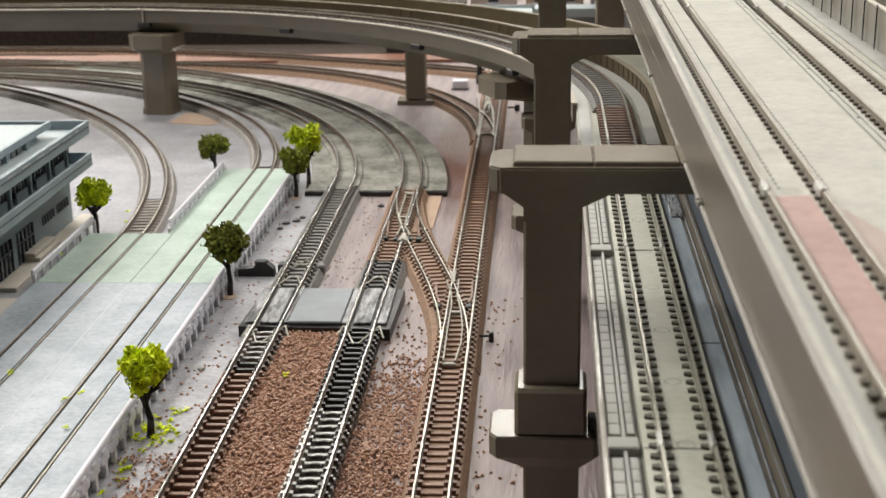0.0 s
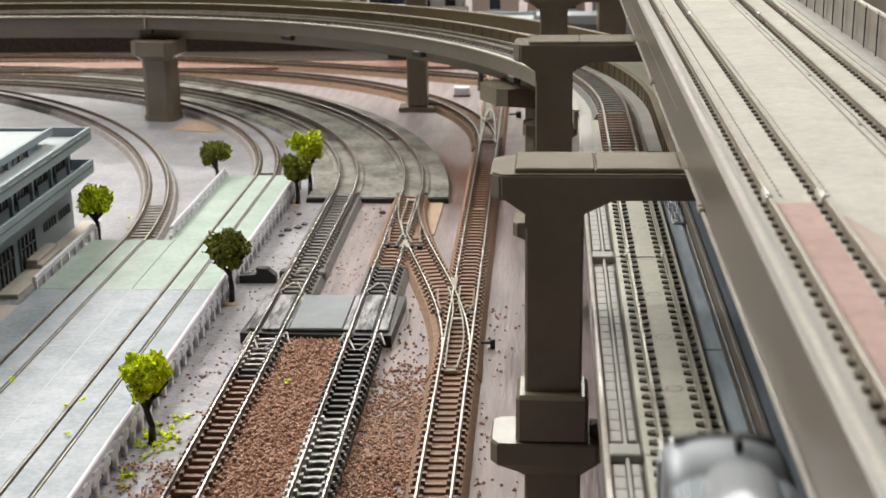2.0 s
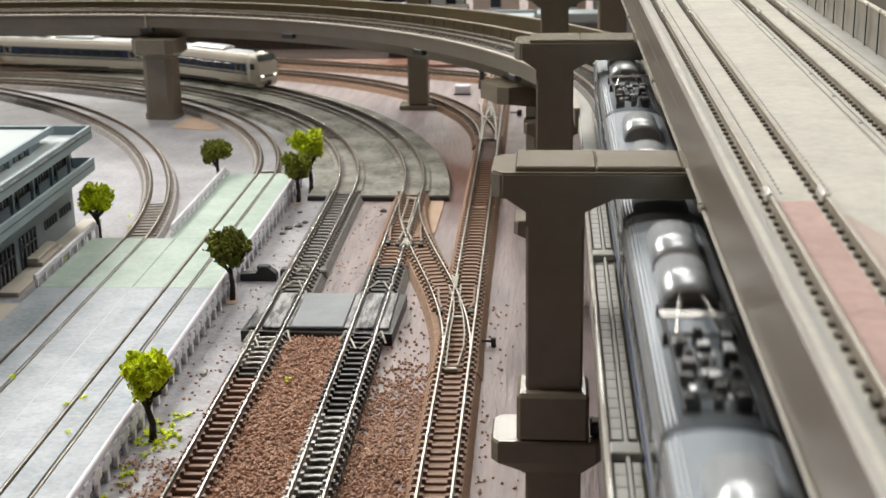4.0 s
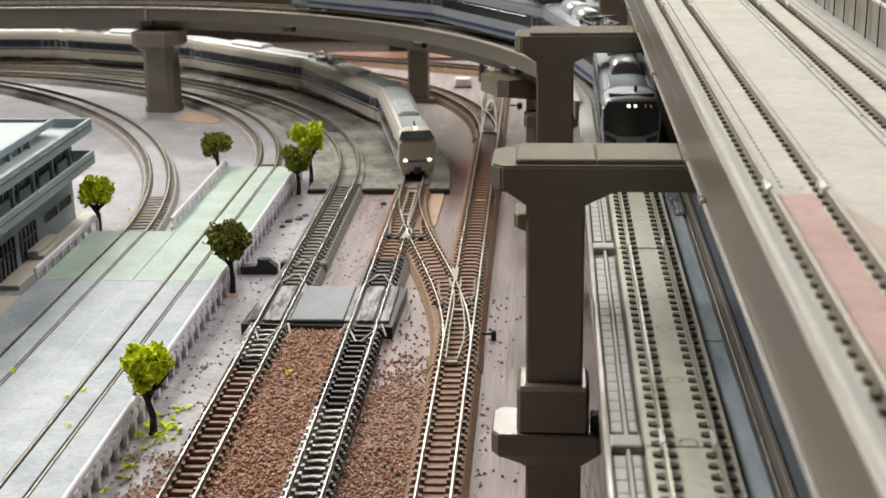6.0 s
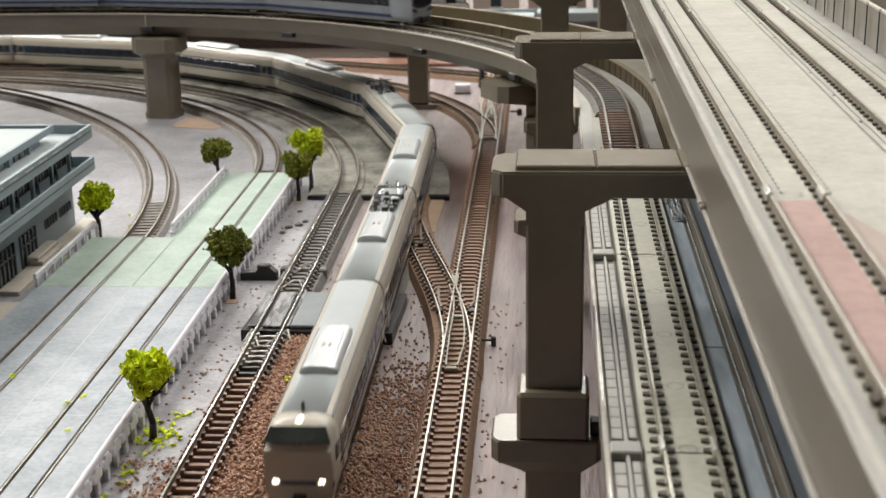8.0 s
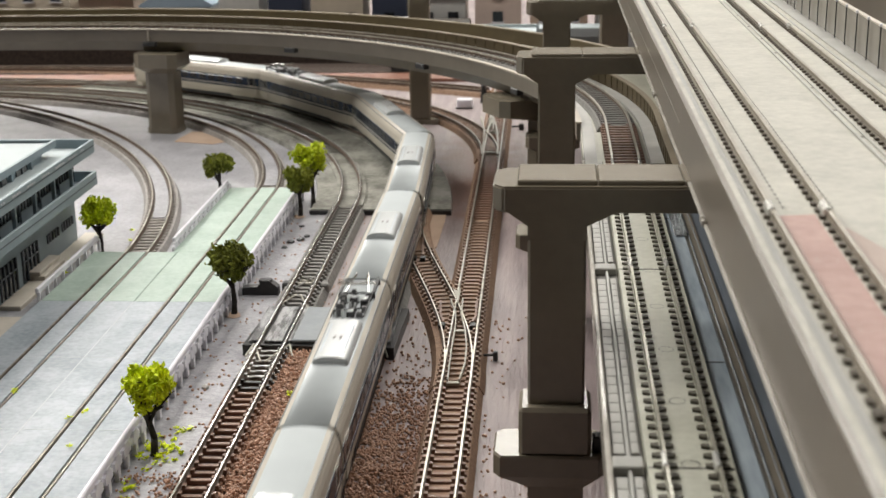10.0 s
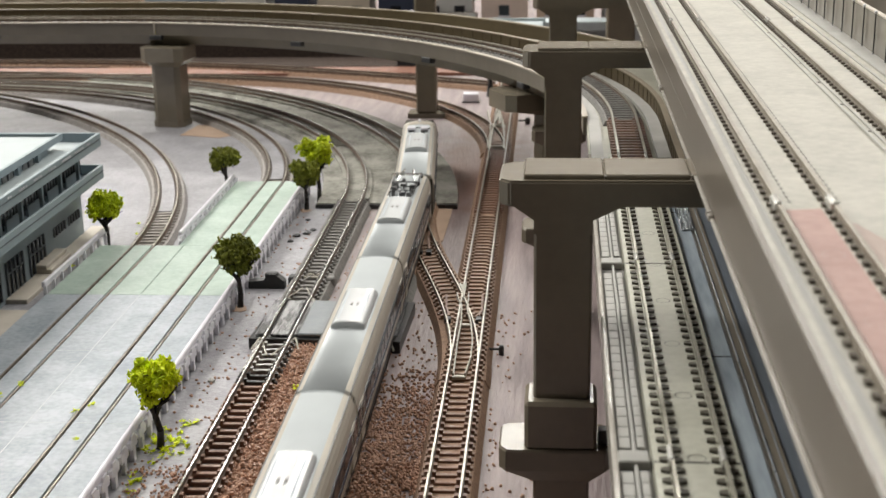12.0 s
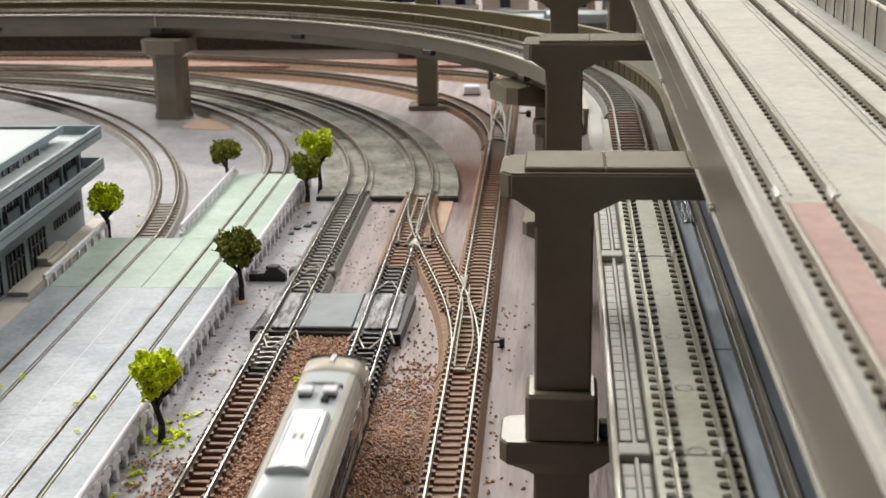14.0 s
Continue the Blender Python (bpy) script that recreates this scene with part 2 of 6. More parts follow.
def box(bm, x0, x1, y0, y1, z0, z1, bev=0.0, seg=1):
    v = [bm.verts.new(p) for p in ((x0, y0, z0), (x1, y0, z0), (x1, y1, z0), (x0, y1, z0), (x0, y0, z1), (x1, y0, z1), (x1, y1, z1), (x0, y1, z1))]
    f = [bm.faces.new([v[i] for i in q]) for q in ((3, 2, 1, 0), (4, 5, 6, 7), (0, 1, 5, 4), (1, 2, 6, 5), (2, 3, 7, 6), (3, 0, 4, 7))]
    if bev:
        edges = list({e for q in f for e in q.edges})
        bmesh.ops.bevel(bm, geom=edges, offset=bev, segments=seg, affect="EDGES", profile=0.6)
    return bm


def boxes(*rows, bev=0.0):
    bm = bmesh.new()
    for r in rows:
        box(bm, *r, bev=bev)
    return bm


def tube(bm, p, q, r0, r1=None, n=8):
    p, q = Vector(p), Vector(q)
    r1 = r0 if r1 is None else r1
    d = (q - p).normalized()
    u = d.orthogonal().normalized()
    w = d.cross(u)
    ring = [[bm.verts.new(c + r * (math.cos(a) * u + math.sin(a) * w)) for a in [2 * math.pi * i / n for i in range(n)]] for c, r in ((p, r0), (q, r1))]
    for i in range(n):
        bm.faces.new((ring[0][i], ring[0][(i + 1) % n], ring[1][(i + 1) % n], ring[1][i]))
    bm.faces.new(ring[0][::-1])
    bm.faces.new(ring[1])
    return bm


def prism(bm, outline, lo, hi, axis="z"):
    """A flat outline pushed along an axis from lo to hi."""
    put = {"z": lambda a, b, c: (a, b, c), "y": lambda a, b, c: (a, c, b), "x": lambda a, b, c: (c, a, b)}[axis]
    r0 = [bm.verts.new(put(a, b, lo)) for a, b in outline]
    r1 = [bm.verts.new(put(a, b, hi)) for a, b in outline]
    k = len(outline)
    for i in range(k):
        bm.faces.new((r0[i], r0[(i + 1) % k], r1[(i + 1) % k], r1[i]))
    bm.faces.new(r0[::-1])
    bm.faces.new(r1)
    return bm


def sweep(bm, places, profile):
    """A closed profile of (offset to the right, height) drawn along places (x, y, heading to the left of +y)."""
    rings = []
    for x, y, a in places:
        rings.append([bm.verts.new((x + o * math.cos(a), y + o * math.sin(a), z)) for o, z in profile])
    k = len(profile)
    for r, q in zip(rings, rings[1:]):
        for i in range(k):
            bm.faces.new((r[i], r[(i + 1) % k], q[(i + 1) % k], q[i]))
    bm.faces.new(rings[0][::-1])
    bm.faces.new(rings[-1])
    return bm


def bar(o, w, z0, z1):
    return [(o - w / 2, z0), (o + w / 2, z0), (o + w / 2, z1), (o - w / 2, z1)]


def bend(x, y0, radius, turn=math.pi / 2):
    """A line along +y that turns left from y0 on; a place for each length s (s is y on the straight)."""
    def at(s):
        if s < y0:
            return (x, s, 0.0)
        a = (s - y0) / radius
        if a < turn:
            return (x - radius + radius * math.cos(a), y0 + radius * math.sin(a), a)
        e = s - y0 - radius * turn
        return (x - radius + radius * math.cos(turn) - e * math.sin(turn), y0 + radius * math.sin(turn) + e * math.cos(turn), turn)
    return at


def along(at, s0, s1, step=0.008):
    k = max(1, round((s1 - s0) / step))
    return [at(s0 + (s1 - s0) * i / k) for i in range(k + 1)]


def place(p, z=0.0):
    x, y, a = p
    return Matrix.Translation((x, y, z)) @ Matrix.Rotation(a, 4, "Z")


GAUGE = 0.009
RAIL_Z = 0.006


def rail_parts(track, at, s0, s1, top, metal=STEEL, height=0.002, step=0.008):
    """Two rails with a bright head over a dark web and foot."""
    for side in (-1, 1):
        o = side * (GAUGE / 2 + 0.00035)
        head = sweep(bmesh.new(), along(at, s0, s1, step), bar(o, 0.00060, top - 0.0004, top))
        rail = part("rail", head, metal, track, "bright metal rail head")
        web = bmesh.new()
        sweep(web, along(at, s0, s1, step), bar(o, 0.0004, top - height, top - 0.0004))
        sweep(web, along(at, s0, s1, step), bar(o, 0.0014, top - height - 0.0002, top - height + 0.0003))
        part("web", web, RAILWEB, rail)


def sleeper_mesh(name, material, length=0.0146, width=0.0018, thick=0.0013):
    bm = bmesh.new()
    box(bm, -length / 2, length / 2, -width / 2, width / 2, -thick, 0, bev=0.00015)
    for side in (-1, 1):
        for d in (-0.0012, 0.0012):
            x = side * (GAUGE / 2 + 0.00035) + d
            box(bm, x - 0.00055, x + 0.00055, -0.00085, 0.00085, -0.0001, 0.0010)
    me = bpy.data.meshes.new(name)
    bm.to_mesh(me)
    bm.free()
    me.materials.append(material)
    return me


def sleepers(track, me, at, s0, s1, pitch, z, jitter=0.0):
    s = s0
    while s < s1:
        p = at(s + random.uniform(-jitter, jitter) * pitch)
        share("sleeper", me, track, place((p[0], p[1], p[2] + random.uniform(-jitter, jitter) * 0.3), z))
        s += pitch


def joined_sleepers(track, material, at, s0, s1, pitch, z, length=0.0136, width=0.0021):
    bm = bmesh.new()
    s = s0
    while s < s1:
        m = place(at(s))
        v = [bm.verts.new(m @ Vector((x, y, zz))) for zz in (z - 0.001, z) for x, y in ((-length / 2, -width / 2), (length / 2, -width / 2), (length / 2, width / 2), (-length / 2, width / 2))]
        for q in ((4, 5, 6, 7), (0, 1, 5, 4), (1, 2, 6, 5), (2, 3, 7, 6), (3, 0, 4, 7)):
            bm.faces.new([v[i] for i in q])
        s += pitch
    ob = part("sleeper_bed", bm, material, track)
    ob["kind"] = "stuff"


def base_part(track, material, at, s0, s1, top=0.0032, wt=0.0155, wb=0.0195):
    bm = sweep(bmesh.new(), along(at, s0, s1), [(-wb / 2, 0.0), (wb / 2, 0.0), (wt / 2, top), (-wt / 2, top)])
    part("ballast_base", bm, material, track)


# ---------------------------------------------------------------- room and board
def structure(name, bm, material, label):
    return tagged(part(name, bm, material), label, kind="structure")


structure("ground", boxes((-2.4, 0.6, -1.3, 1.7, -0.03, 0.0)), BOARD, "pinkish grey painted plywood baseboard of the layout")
# unseen room shell, coloured dark so little bounced light fills the shade
structure("floor", boxes((-4.4, 2.6, -2.4, 4.4, -0.80, -0.75)), FLOORP, "brown room floor")
structure("ceiling", boxes((-4.4, 2.6, -2.4, 4.4, 1.70, 1.75)), CEILP, "grey unseen room ceiling added to limit bounced light")
structure("wall_north", boxes((-4.4, 2.6, 4.4, 4.5, -0.75, 1.70)), WALLP, "dark unseen room wall added to limit bounced light")
structure("wall_south", boxes((-4.4, 2.6, -2.5, -2.4, -0.75, 1.70)), WALLP, "dark unseen room wall added to limit bounced light")
structure("wall_east", boxes((2.6, 2.7, -2.4, 4.4, -0.75, 1.70)), WALLP, "dark unseen room wall added to limit bounced light")
structure("wall_west", boxes((-4.5, -4.4, -2.4, 4.4, -0.75, 1.70)), WALLP, "dark unseen room wall added to limit bounced light")
bm = bmesh.new()
for x in (-2.3, -0.9, 0.5):
    for y in (-1.2, 1.6):
        box(bm, x - 0.03, x + 0.03, y - 0.03, y + 0.03, -0.75, -0.03)
structure("table_frame", bm, FLOORP, "wooden legs under the baseboard")


def blot(rx, ry, seed, n=28):
    rnd = random.Random(seed)
    ph = [rnd.uniform(0, 6.28) for _ in range(4)]
    return [(rx * k * math.cos(a), ry * k * math.sin(a)) for a, k in
            ((2 * math.pi * i / n, 1 + 0.10 * math.sin(3 * 2 * math.pi * i / n + ph[0]) + 0.06 * math.sin(7 * 2 * math.pi * i / n + ph[1])) for i in range(n))]


def patch(name, outline, material, label, z=0.0003):
    bm = prism(bmesh.new(), outline, 0.0, z)
    return structure(name, bm, material, label)


# paler dusted zone left of the working tracks
patch("board_grey", [(-0.125, 0.10), (-0.1045, 0.10), (-0.1045, 0.66), (-0.112, 0.74), (-0.140, 0.83), (-0.20, 0.93), (-0.36, 1.0), (-0.8, 1.0),
                     (-0.8, 0.10)], GREYBOARD, "grey dusty baseboard around the street")


# ---------------------------------------------------------------- tracks
T3 = bend(-0.0280, 5.0, 1.0)
T2 = bend(-0.0630, 0.660, 0.391)
T1 = bend(-0.0976, 0.660, 0.354)
TA = bend(-0.1802, 0.556, 0.474)
TB = bend(-0.1434, 0.675, 0.316)
TR = bend(0.0293, 0.555, 0.330)
BROWN_ME = sleeper_mesh("sleeper", BROWNSL)
BLACK_ME = sleeper_mesh("sleeper", BLACKSL)
TAN_ME = sleeper_mesh("sleeper", TANSL)
GREY_ME = sleeper_mesh("sleeper", GREYSL, 0.0150)


# the viaducts on the right stand a little askew to the ground tracks
SKEW = pose(0.0300, 0.3155, 0, rz=-0.60) @ pose(-0.0300, -0.3155, 0)


def skewed(at):
    def turned(s):
        x, y, a = at(s)
        p = SKEW @ Vector((x, y, 0))
        return (p.x, p.y, a - radians(0.60))
    return turned


TRW = skewed(TR)


def track_thing(name, label, group="tracks"):
    return thing(name, pose(0, 0, 0), label, "track", group)


# 1: flexible track near, grey based sectional track beyond the crossing plate
t = track_thing("railway_track", "straight track with silver rails on brown and black sleepers")
rail_parts(t, T1, -0.5, 0.664, RAIL_Z)
part("bed", boxes((-0.1048, -0.0904, -0.5, 0.463, 0.0, 0.0024)), SOILBED, t)
sleepers(t, BROWN_ME, T1, 0.285, 0.423, 0.0050, 0.0040, 0.05)
GLUE_GLINT_ME = sleeper_mesh("sleeper", GLUEGLINT)
sleepers(t, BLACK_ME, T1, 0.425, 0.434, 0.0050, 0.0040, 0.05)
sleepers(t, GLUE_GLINT_ME, T1, 0.435, 0.462, 0.0050, 0.0040, 0.05)
sleepers(t, GREY_ME, T1, 0.508, 0.664, 0.0050, 0.0040)
base_part(t, GREYBASE, T1, 0.506, 0.664, wt=0.0165, wb=0.0200)
joined_sleepers(t, BROWNSL, T1, -0.5, 0.284, 0.005, 0.004)
t = track_thing("railway_track", "straight track with worn silver rails on black sleepers")
rail_parts(t, T2, -0.9, 0.664, RAIL_Z)
part("bed", boxes((-0.0702, -0.0558, -0.9, 0.463, 0.0, 0.0021)), DARKBED, t)
sleepers(t, GLUE_GLINT_ME, T2, 0.285, 0.392, 0.0050, 0.0040, 0.05)
sleepers(t, BLACK_ME, T2, 0.395, 0.462, 0.0050, 0.0040, 0.05)
sleepers(t, BLACK_ME, T2, 0.508, 0.545, 0.0050, 0.0040, 0.05)
sleepers(t, TAN_ME, T2, 0.546, 0.664, 0.0050, 0.0040)
base_part(t, BROWNBASE, T2, 0.548, 0.664)
base_part(t, GREYBASE, T2, 0.506, 0.547)
joined_sleepers(t, BLACKSL, T2, -0.9, 0.284, 0.005, 0.004)
t = track_thing("railway_track", "sectional track with pale rails on brown ballast base")
rail_parts(t, T3, -0.5, 1.02, RAIL_Z, NICKEL)
base_part(t, BROWNBASE, T3, -0.5, 1.02, wt=0.0150, wb=0.0185)
sleepers(t, BROWN_ME, T3, 0.285, 0.425, 0.0048, 0.0040)
sleepers(t, TAN_ME, T3, 0.4298, 0.64, 0.0048, 0.0040)
sleepers(t, BROWN_ME, T3, 0.6438, 0.80, 0.0048, 0.0040)
joined_sleepers(t, BROWNSL, T3, 0.80, 1.02, 0.0048, 0.004)
joined_sleepers(t, BROWNSL, T3, -0.5, 0.284, 0.0048, 0.004)


# crossover from track 2 to track 3
def cross(s):
    u = min(1.0, max(0.0, (s - 0.438) / (0.657 - 0.438)))
    k = u * u * (3 - 2 * u)
    dk = 6 * u * (1 - u) / 0.219
    return (-0.0280 - 0.0350 * k, s, math.atan(0.0350 * dk))


t = track_thing("crossover_track", "diagonal crossover with pale frogs between two tracks on brown base")
rail_parts(t, cross, 0.440, 0.652, RAIL_Z - 0.00015, NICKEL, step=0.005)
base_part(t, BROWNBASE, cross, 0.430, 0.640, top=0.00325, wt=0.0158, wb=0.0192)
sleepers(t, TAN_ME, cross, 0.492, 0.592, 0.0048, 0.0039)


def blade(pts, w=0.0012, z0=0.0045, z1=0.0061):
    bm = bmesh.new()
    places = []
    for i, (x, y) in enumerate(pts):
        a, b = pts[max(0, i - 1)], pts[min(len(pts) - 1, i + 1)]
        places.append((x, y, -math.atan2(b[0] - a[0], b[1] - a[1])))
    sweep(bm, places, bar(0, w, z0, z1))
    return bm


for pts in ([(-0.0309, 0.429), (-0.0314, 0.460), (-0.0314, 0.484), (-0.0321, 0.4975), (-0.0351, 0.5145)],
            [(-0.0269, 0.429), (-0.0258, 0.445), (-0.0261, 0.462), (-0.0276, 0.480), (-0.0300, 0.4975), (-0.0303, 0.5145)],
            [(-0.0635, 0.650), (-0.0632, 0.635), (-0.0632, 0.609), (-0.0603, 0.5915), (-0.0612, 0.5755)],
            [(-0.0598, 0.650), (-0.0593, 0.628), (-0.0592, 0.609), (-0.0589, 0.5915), (-0.0552, 0.5755)]):
    part("switch_blade", blade(pts, 0.00052), CASTPALE, t, "pale metal switch blade")
for x0, x1, y in ((-0.0312, -0.0266, 0.4290), (-0.0314, -0.0276, 0.4800), (-0.0637, -0.0594, 0.6500), (-0.0634, -0.0590, 0.6085)):
    part("tie_bar", boxes((x0, x1, y - 0.0011, y + 0.0011, 0.0040, 0.0052), bev=0.0002), CASTPALE, t)
for outline in ([(-0.0350, 0.527), (-0.0319, 0.509), (-0.0318, 0.527), (-0.0330, 0.524)], [(-0.0600, 0.566), (-0.0583, 0.580), (-0.0557, 0.566), (-0.0579, 0.570)]):
    part("frog", prism(bmesh.new(), outline, 0.0040, 0.0062), CASTPALE, t, "cast crossing frog")
for pts in ([(-0.0392, 0.514), (-0.0381, 0.4987), (-0.0363, 0.489)], [(-0.0248, 0.514), (-0.0243, 0.4957), (-0.0254, 0.489)],
            [(-0.0670, 0.600), (-0.0664, 0.588), (-0.0652, 0.576)], [(-0.0535, 0.604), (-0.0528, 0.590), (-0.0512, 0.576)]):
    part("guard_rail", blade(pts, 0.0009, 0.0036, 0.0055), BROWNSL, t)
for x, y in ((-0.0660, 0.576), (-0.0612, 0.574), (-0.0552, 0.574), (-0.0512, 0.574), (-0.0368, 0.487), (-0.0250, 0.487)):
    part("shoe", boxes((x - 0.0012, x + 0.0012, y - 0.0022, y + 0.0022, 0.0034, 0.0052), bev=0.0003), BLACK, t)
patch("cork_patch", [(-0.0561, 0.678), (-0.0473, 0.678), (-0.0467, 0.652), (-0.0471, 0.6265), (-0.0474, 0.606), (-0.0494, 0.603), (-0.0520, 0.6265), (-0.0545, 0.652)],
      TANPATCH, "tan cork patch left bare on the board", 0.0005)
patch("cork_patch", [(-0.232, 0.838), (-0.205, 0.830), (-0.190, 0.845), (-0.205, 0.872), (-0.228, 0.870)], TANPATCH, "tan bare patch beside the pier foot", 0.0006)

# switch lever beside the crossover
lv = thing("switch_lever", pose(-0.0178, 0.4622, 0), "small black switch throw lever on the board", "lever")
part("arm", tube(bmesh.new(), (-0.0024, 0, 0.0022), (0.0022, 0, 0.0022), 0.0005), BLACK, lv)
part("knob", boxes((0.0012, 0.0030, -0.0011, 0.0011, 0.0, 0.0036), bev=0.0004), BLACK, lv)

# double concrete curve
MID = lambda s: bend(-0.0803, 0.660, 0.3725)(s)
t = track_thing("curved_track", "double curved track on a shiny grey concrete slab")
bm = sweep(bmesh.new(), along(MID, 0.664, 3.1), [(-0.0362, 0.0), (0.0362, 0.0), (0.0355, 0.0027), (-0.0355, 0.0027)])
part("end_cap", boxes((-0.0803 - 0.0360, -0.0803 + 0.0360, 0.6622, 0.6641, 0.0, 0.0023)), BLACK, t, "black end of the slab")
part("slab", bm, CONCBASE, t, "smooth grey concrete slab")
for at in (T1, T2):
    end = 3.1
    rail_parts(t, at, 0.664, end, RAIL_Z)
    for o in (-0.0065, 0.0065):
        part("plinth", sweep(bmesh.new(), along(at, 0.668, end), bar(o * 1.0, 0.0028, 0.0027, 0.0040)), CONCBASE, t)
    joined_sleepers(t, SLABSL, at, 0.80, end, 0.0050, 0.0034, 0.0150, 0.0023)
# street tracks beyond the road plates
for at, s0, nm in ((TA, 0.577, "curved street track with pale rails on grey base"), (TB, 0.696, "curved track leaving the green road plates")):
    t = track_thing("curved_track", nm)
    rail_parts(t, at, s0, s0 + 0.95, RAIL_Z, NICKEL)
    base_part(t, STREETBASE, at, s0, s0 + 0.95, wt=0.0165, wb=0.0195)
    joined_sleepers(t, STREETSL, at, s0 + 0.003, s0 + 0.95, 0.0050, 0.0040, 0.0145)
    part("infill", sweep(bmesh.new(), along(at, s0 + (0.065 if at is TA else 0.012), s0 + 0.95), bar(0, 0.0066, 0.0032, 0.0043)), GREYBOARD, t, "grey filling between the rails")

# brown curve that leaves track 3 to the left
T4 = bend(-0.0290, 0.775, 0.262)
T5 = lambda s: (0.02 - s, 0.965 + 0.62 * s - 0.65 * s * s, math.pi / 2 - math.atan(0.62 - 1.3 * s))
for at, s1, s0, dz in ((T4, 1.9, 0.777, 0.0002), (T5, 0.85, 0.06, 0.0004)):
    t = track_thing("curved_track", "curved track with pale rails on brown ballast base")
    rail_parts(t, at, s0, s1, RAIL_Z - dz, NICKEL)
    base_part(t, BROWNBASE, at, s0, s1, top=0.0032 - dz, wb=0.0190)
    joined_sleepers(t, TANSL, at, s0 + 0.03, s1, 0.0050, 0.0040 - dz)

far_turnout = track_thing("turnout", "far turnout with pale blades and guard rails on brown base")
for pts in ([(-0.0335, 0.775), (-0.0338, 0.815), (-0.0352, 0.850), (-0.0385, 0.890)], [(-0.0246, 0.775), (-0.0252, 0.812), (-0.0272, 0.850), (-0.0305, 0.888)],
            [(-0.0325, 0.835), (-0.0328, 0.880), (-0.0325, 0.930)], [(-0.0292, 0.845), (-0.0300, 0.870), (-0.0322, 0.900)]):
    part("switch_blade", blade(pts, 0.0009, 0.0040, 0.0064), CASTPALE, far_turnout, "pale metal switch blade")
for x, y in ((-0.0290, 0.786), (-0.0305, 0.846)):
    part("tie_bar", boxes((x - 0.0050, x + 0.0050, y - 0.0014, y + 0.0014, 0.0038, 0.0054), bev=0.0002), CASTPALE, far_turnout)
part("frog", prism(bmesh.new(), [(-0.0338, 0.884), (-0.0318, 0.852), (-0.0296, 0.884), (-0.0318, 0.878)], 0.0040, 0.0064), CASTPALE, far_turnout, "cast crossing frog")

# crossing plate over tracks 1 and 2
pl = thing("crossing_plate", pose(0, 0, 0), "black rubber and grey steel level crossing plate over two tracks", "crossing plate")
part("base", prism(bmesh.new(), [(-0.1085, 0.4640), (-0.0525, 0.4620), (-0.0510, 0.506), (-0.1060, 0.5075)], 0.0, 0.0046), BLACK, pl)
for x0, x1 in ((-0.1065, -0.1027), (-0.1008, -0.0941), (-0.0922, -0.0905), (-0.0707, -0.0684), (-0.0663, -0.0597), (-0.0576, -0.0540)):
    part("panel", boxes((x0, x1, 0.466, 0.5045, 0.0046, 0.0056), bev=0.0003), BLACKSHEEN, pl, "wood grained black panel with sheen painted into its grain")
part("panel", boxes((-0.0905, -0.0707, 0.4655, 0.5030, 0.0046, 0.0061), bev=0.0004), PLATE, pl, "smooth grey steel panel")
for tx in (-0.0976, -0.0630):
    for y0, y1 in ((0.4640, 0.4470), (0.506, 0.522)):
        bm = bmesh.new()
        for sx in (-1, 1):
            tube(bm, (tx + sx * 0.0062, y0, 0.0048), (tx + sx * 0.0008, y1, 0.0048), 0.00035, n=5)
            tube(bm, (tx + sx * 0.0066, y0, 0.0050), (tx + sx * 0.0086, y0 - 0.006, 0.0026), 0.0004, n=5)
        part("guide_rail", bm, CASTPALE, pl, "bent metal guide rail")
# rerailer pieces beyond the plate
bx_ = thing("track_feeder", pose(-0.1155, 0.536, 0), "low black plastic track feeder box on the board", "feeder")
part("case", prism(bmesh.new(), [(-0.0082, 0), (0.0072, 0), (0.0072, 0.0035), (0.0035, 0.0066), (0.0005, 0.0066), (-0.0015, 0.0040), (-0.0082, 0.0034)], -0.0022, 0.0022, "y"), BLACK, bx_)
part("lid", boxes((-0.001, 0.0045, -0.0016, 0.0016, 0.0050, 0.0068), bev=0.0004), DKGREY, bx_)

for x, y, r in ((-0.1218, 0.5085, 0.0030), (-0.1207, 0.658, 0.0026)):
    patch("bare_spot", [(x + a, y + b) for a, b in blot(r, r * 1.3, int(y * 1000))], TANPATCH, "tan bare spot at the foot of a tree", 0.0005)
fd = thing("rerailer", pose(-0.0976, 0.540, 0), "pale grey metal rerailer piece across the track", "rerailer")
part("bar", boxes((-0.0036, 0.0034, -0.0026, -0.0010, 0.0034, 0.0046), (-0.0022, 0.0036, 0.0016, 0.0030, 0.0034, 0.0045), bev=0.0003), CASTPALE, fd)
part("tongue", tube(bmesh.new(), (-0.0030, -0.0090, 0.0046), (0.0028, 0.0060, 0.0046), 0.0004, n=5), GREYBASE, fd, "bent grey tongue")
part("clamp", boxes((0.0062, 0.0100, -0.0036, 0.0010, 0.0, 0.0044), bev=0.0006), GREYBASE, fd)
part("clamp", boxes((-0.0100, -0.0064, -0.0020, 0.0030, 0.0, 0.0042), bev=0.0006), DKGREY, fd)
part("screw", tube(bmesh.new(), (0.0005, 0.0002, 0.0036), (0.0005, 0.0002, 0.0054), 0.0009), CHROME, fd)

# ---------------------------------------------------------------- ballast granules
G_ = 1.618
ICO = [(-1, G_, 0), (1, G_, 0), (-1, -G_, 0), (1, -G_, 0), (0, -1, G_), (0, 1, G_), (0, -1, -G_), (0, 1, -G_), (G_, 0, -1), (G_, 0, 1), (-G_, 0, -1), (-G_, 0, 1)]
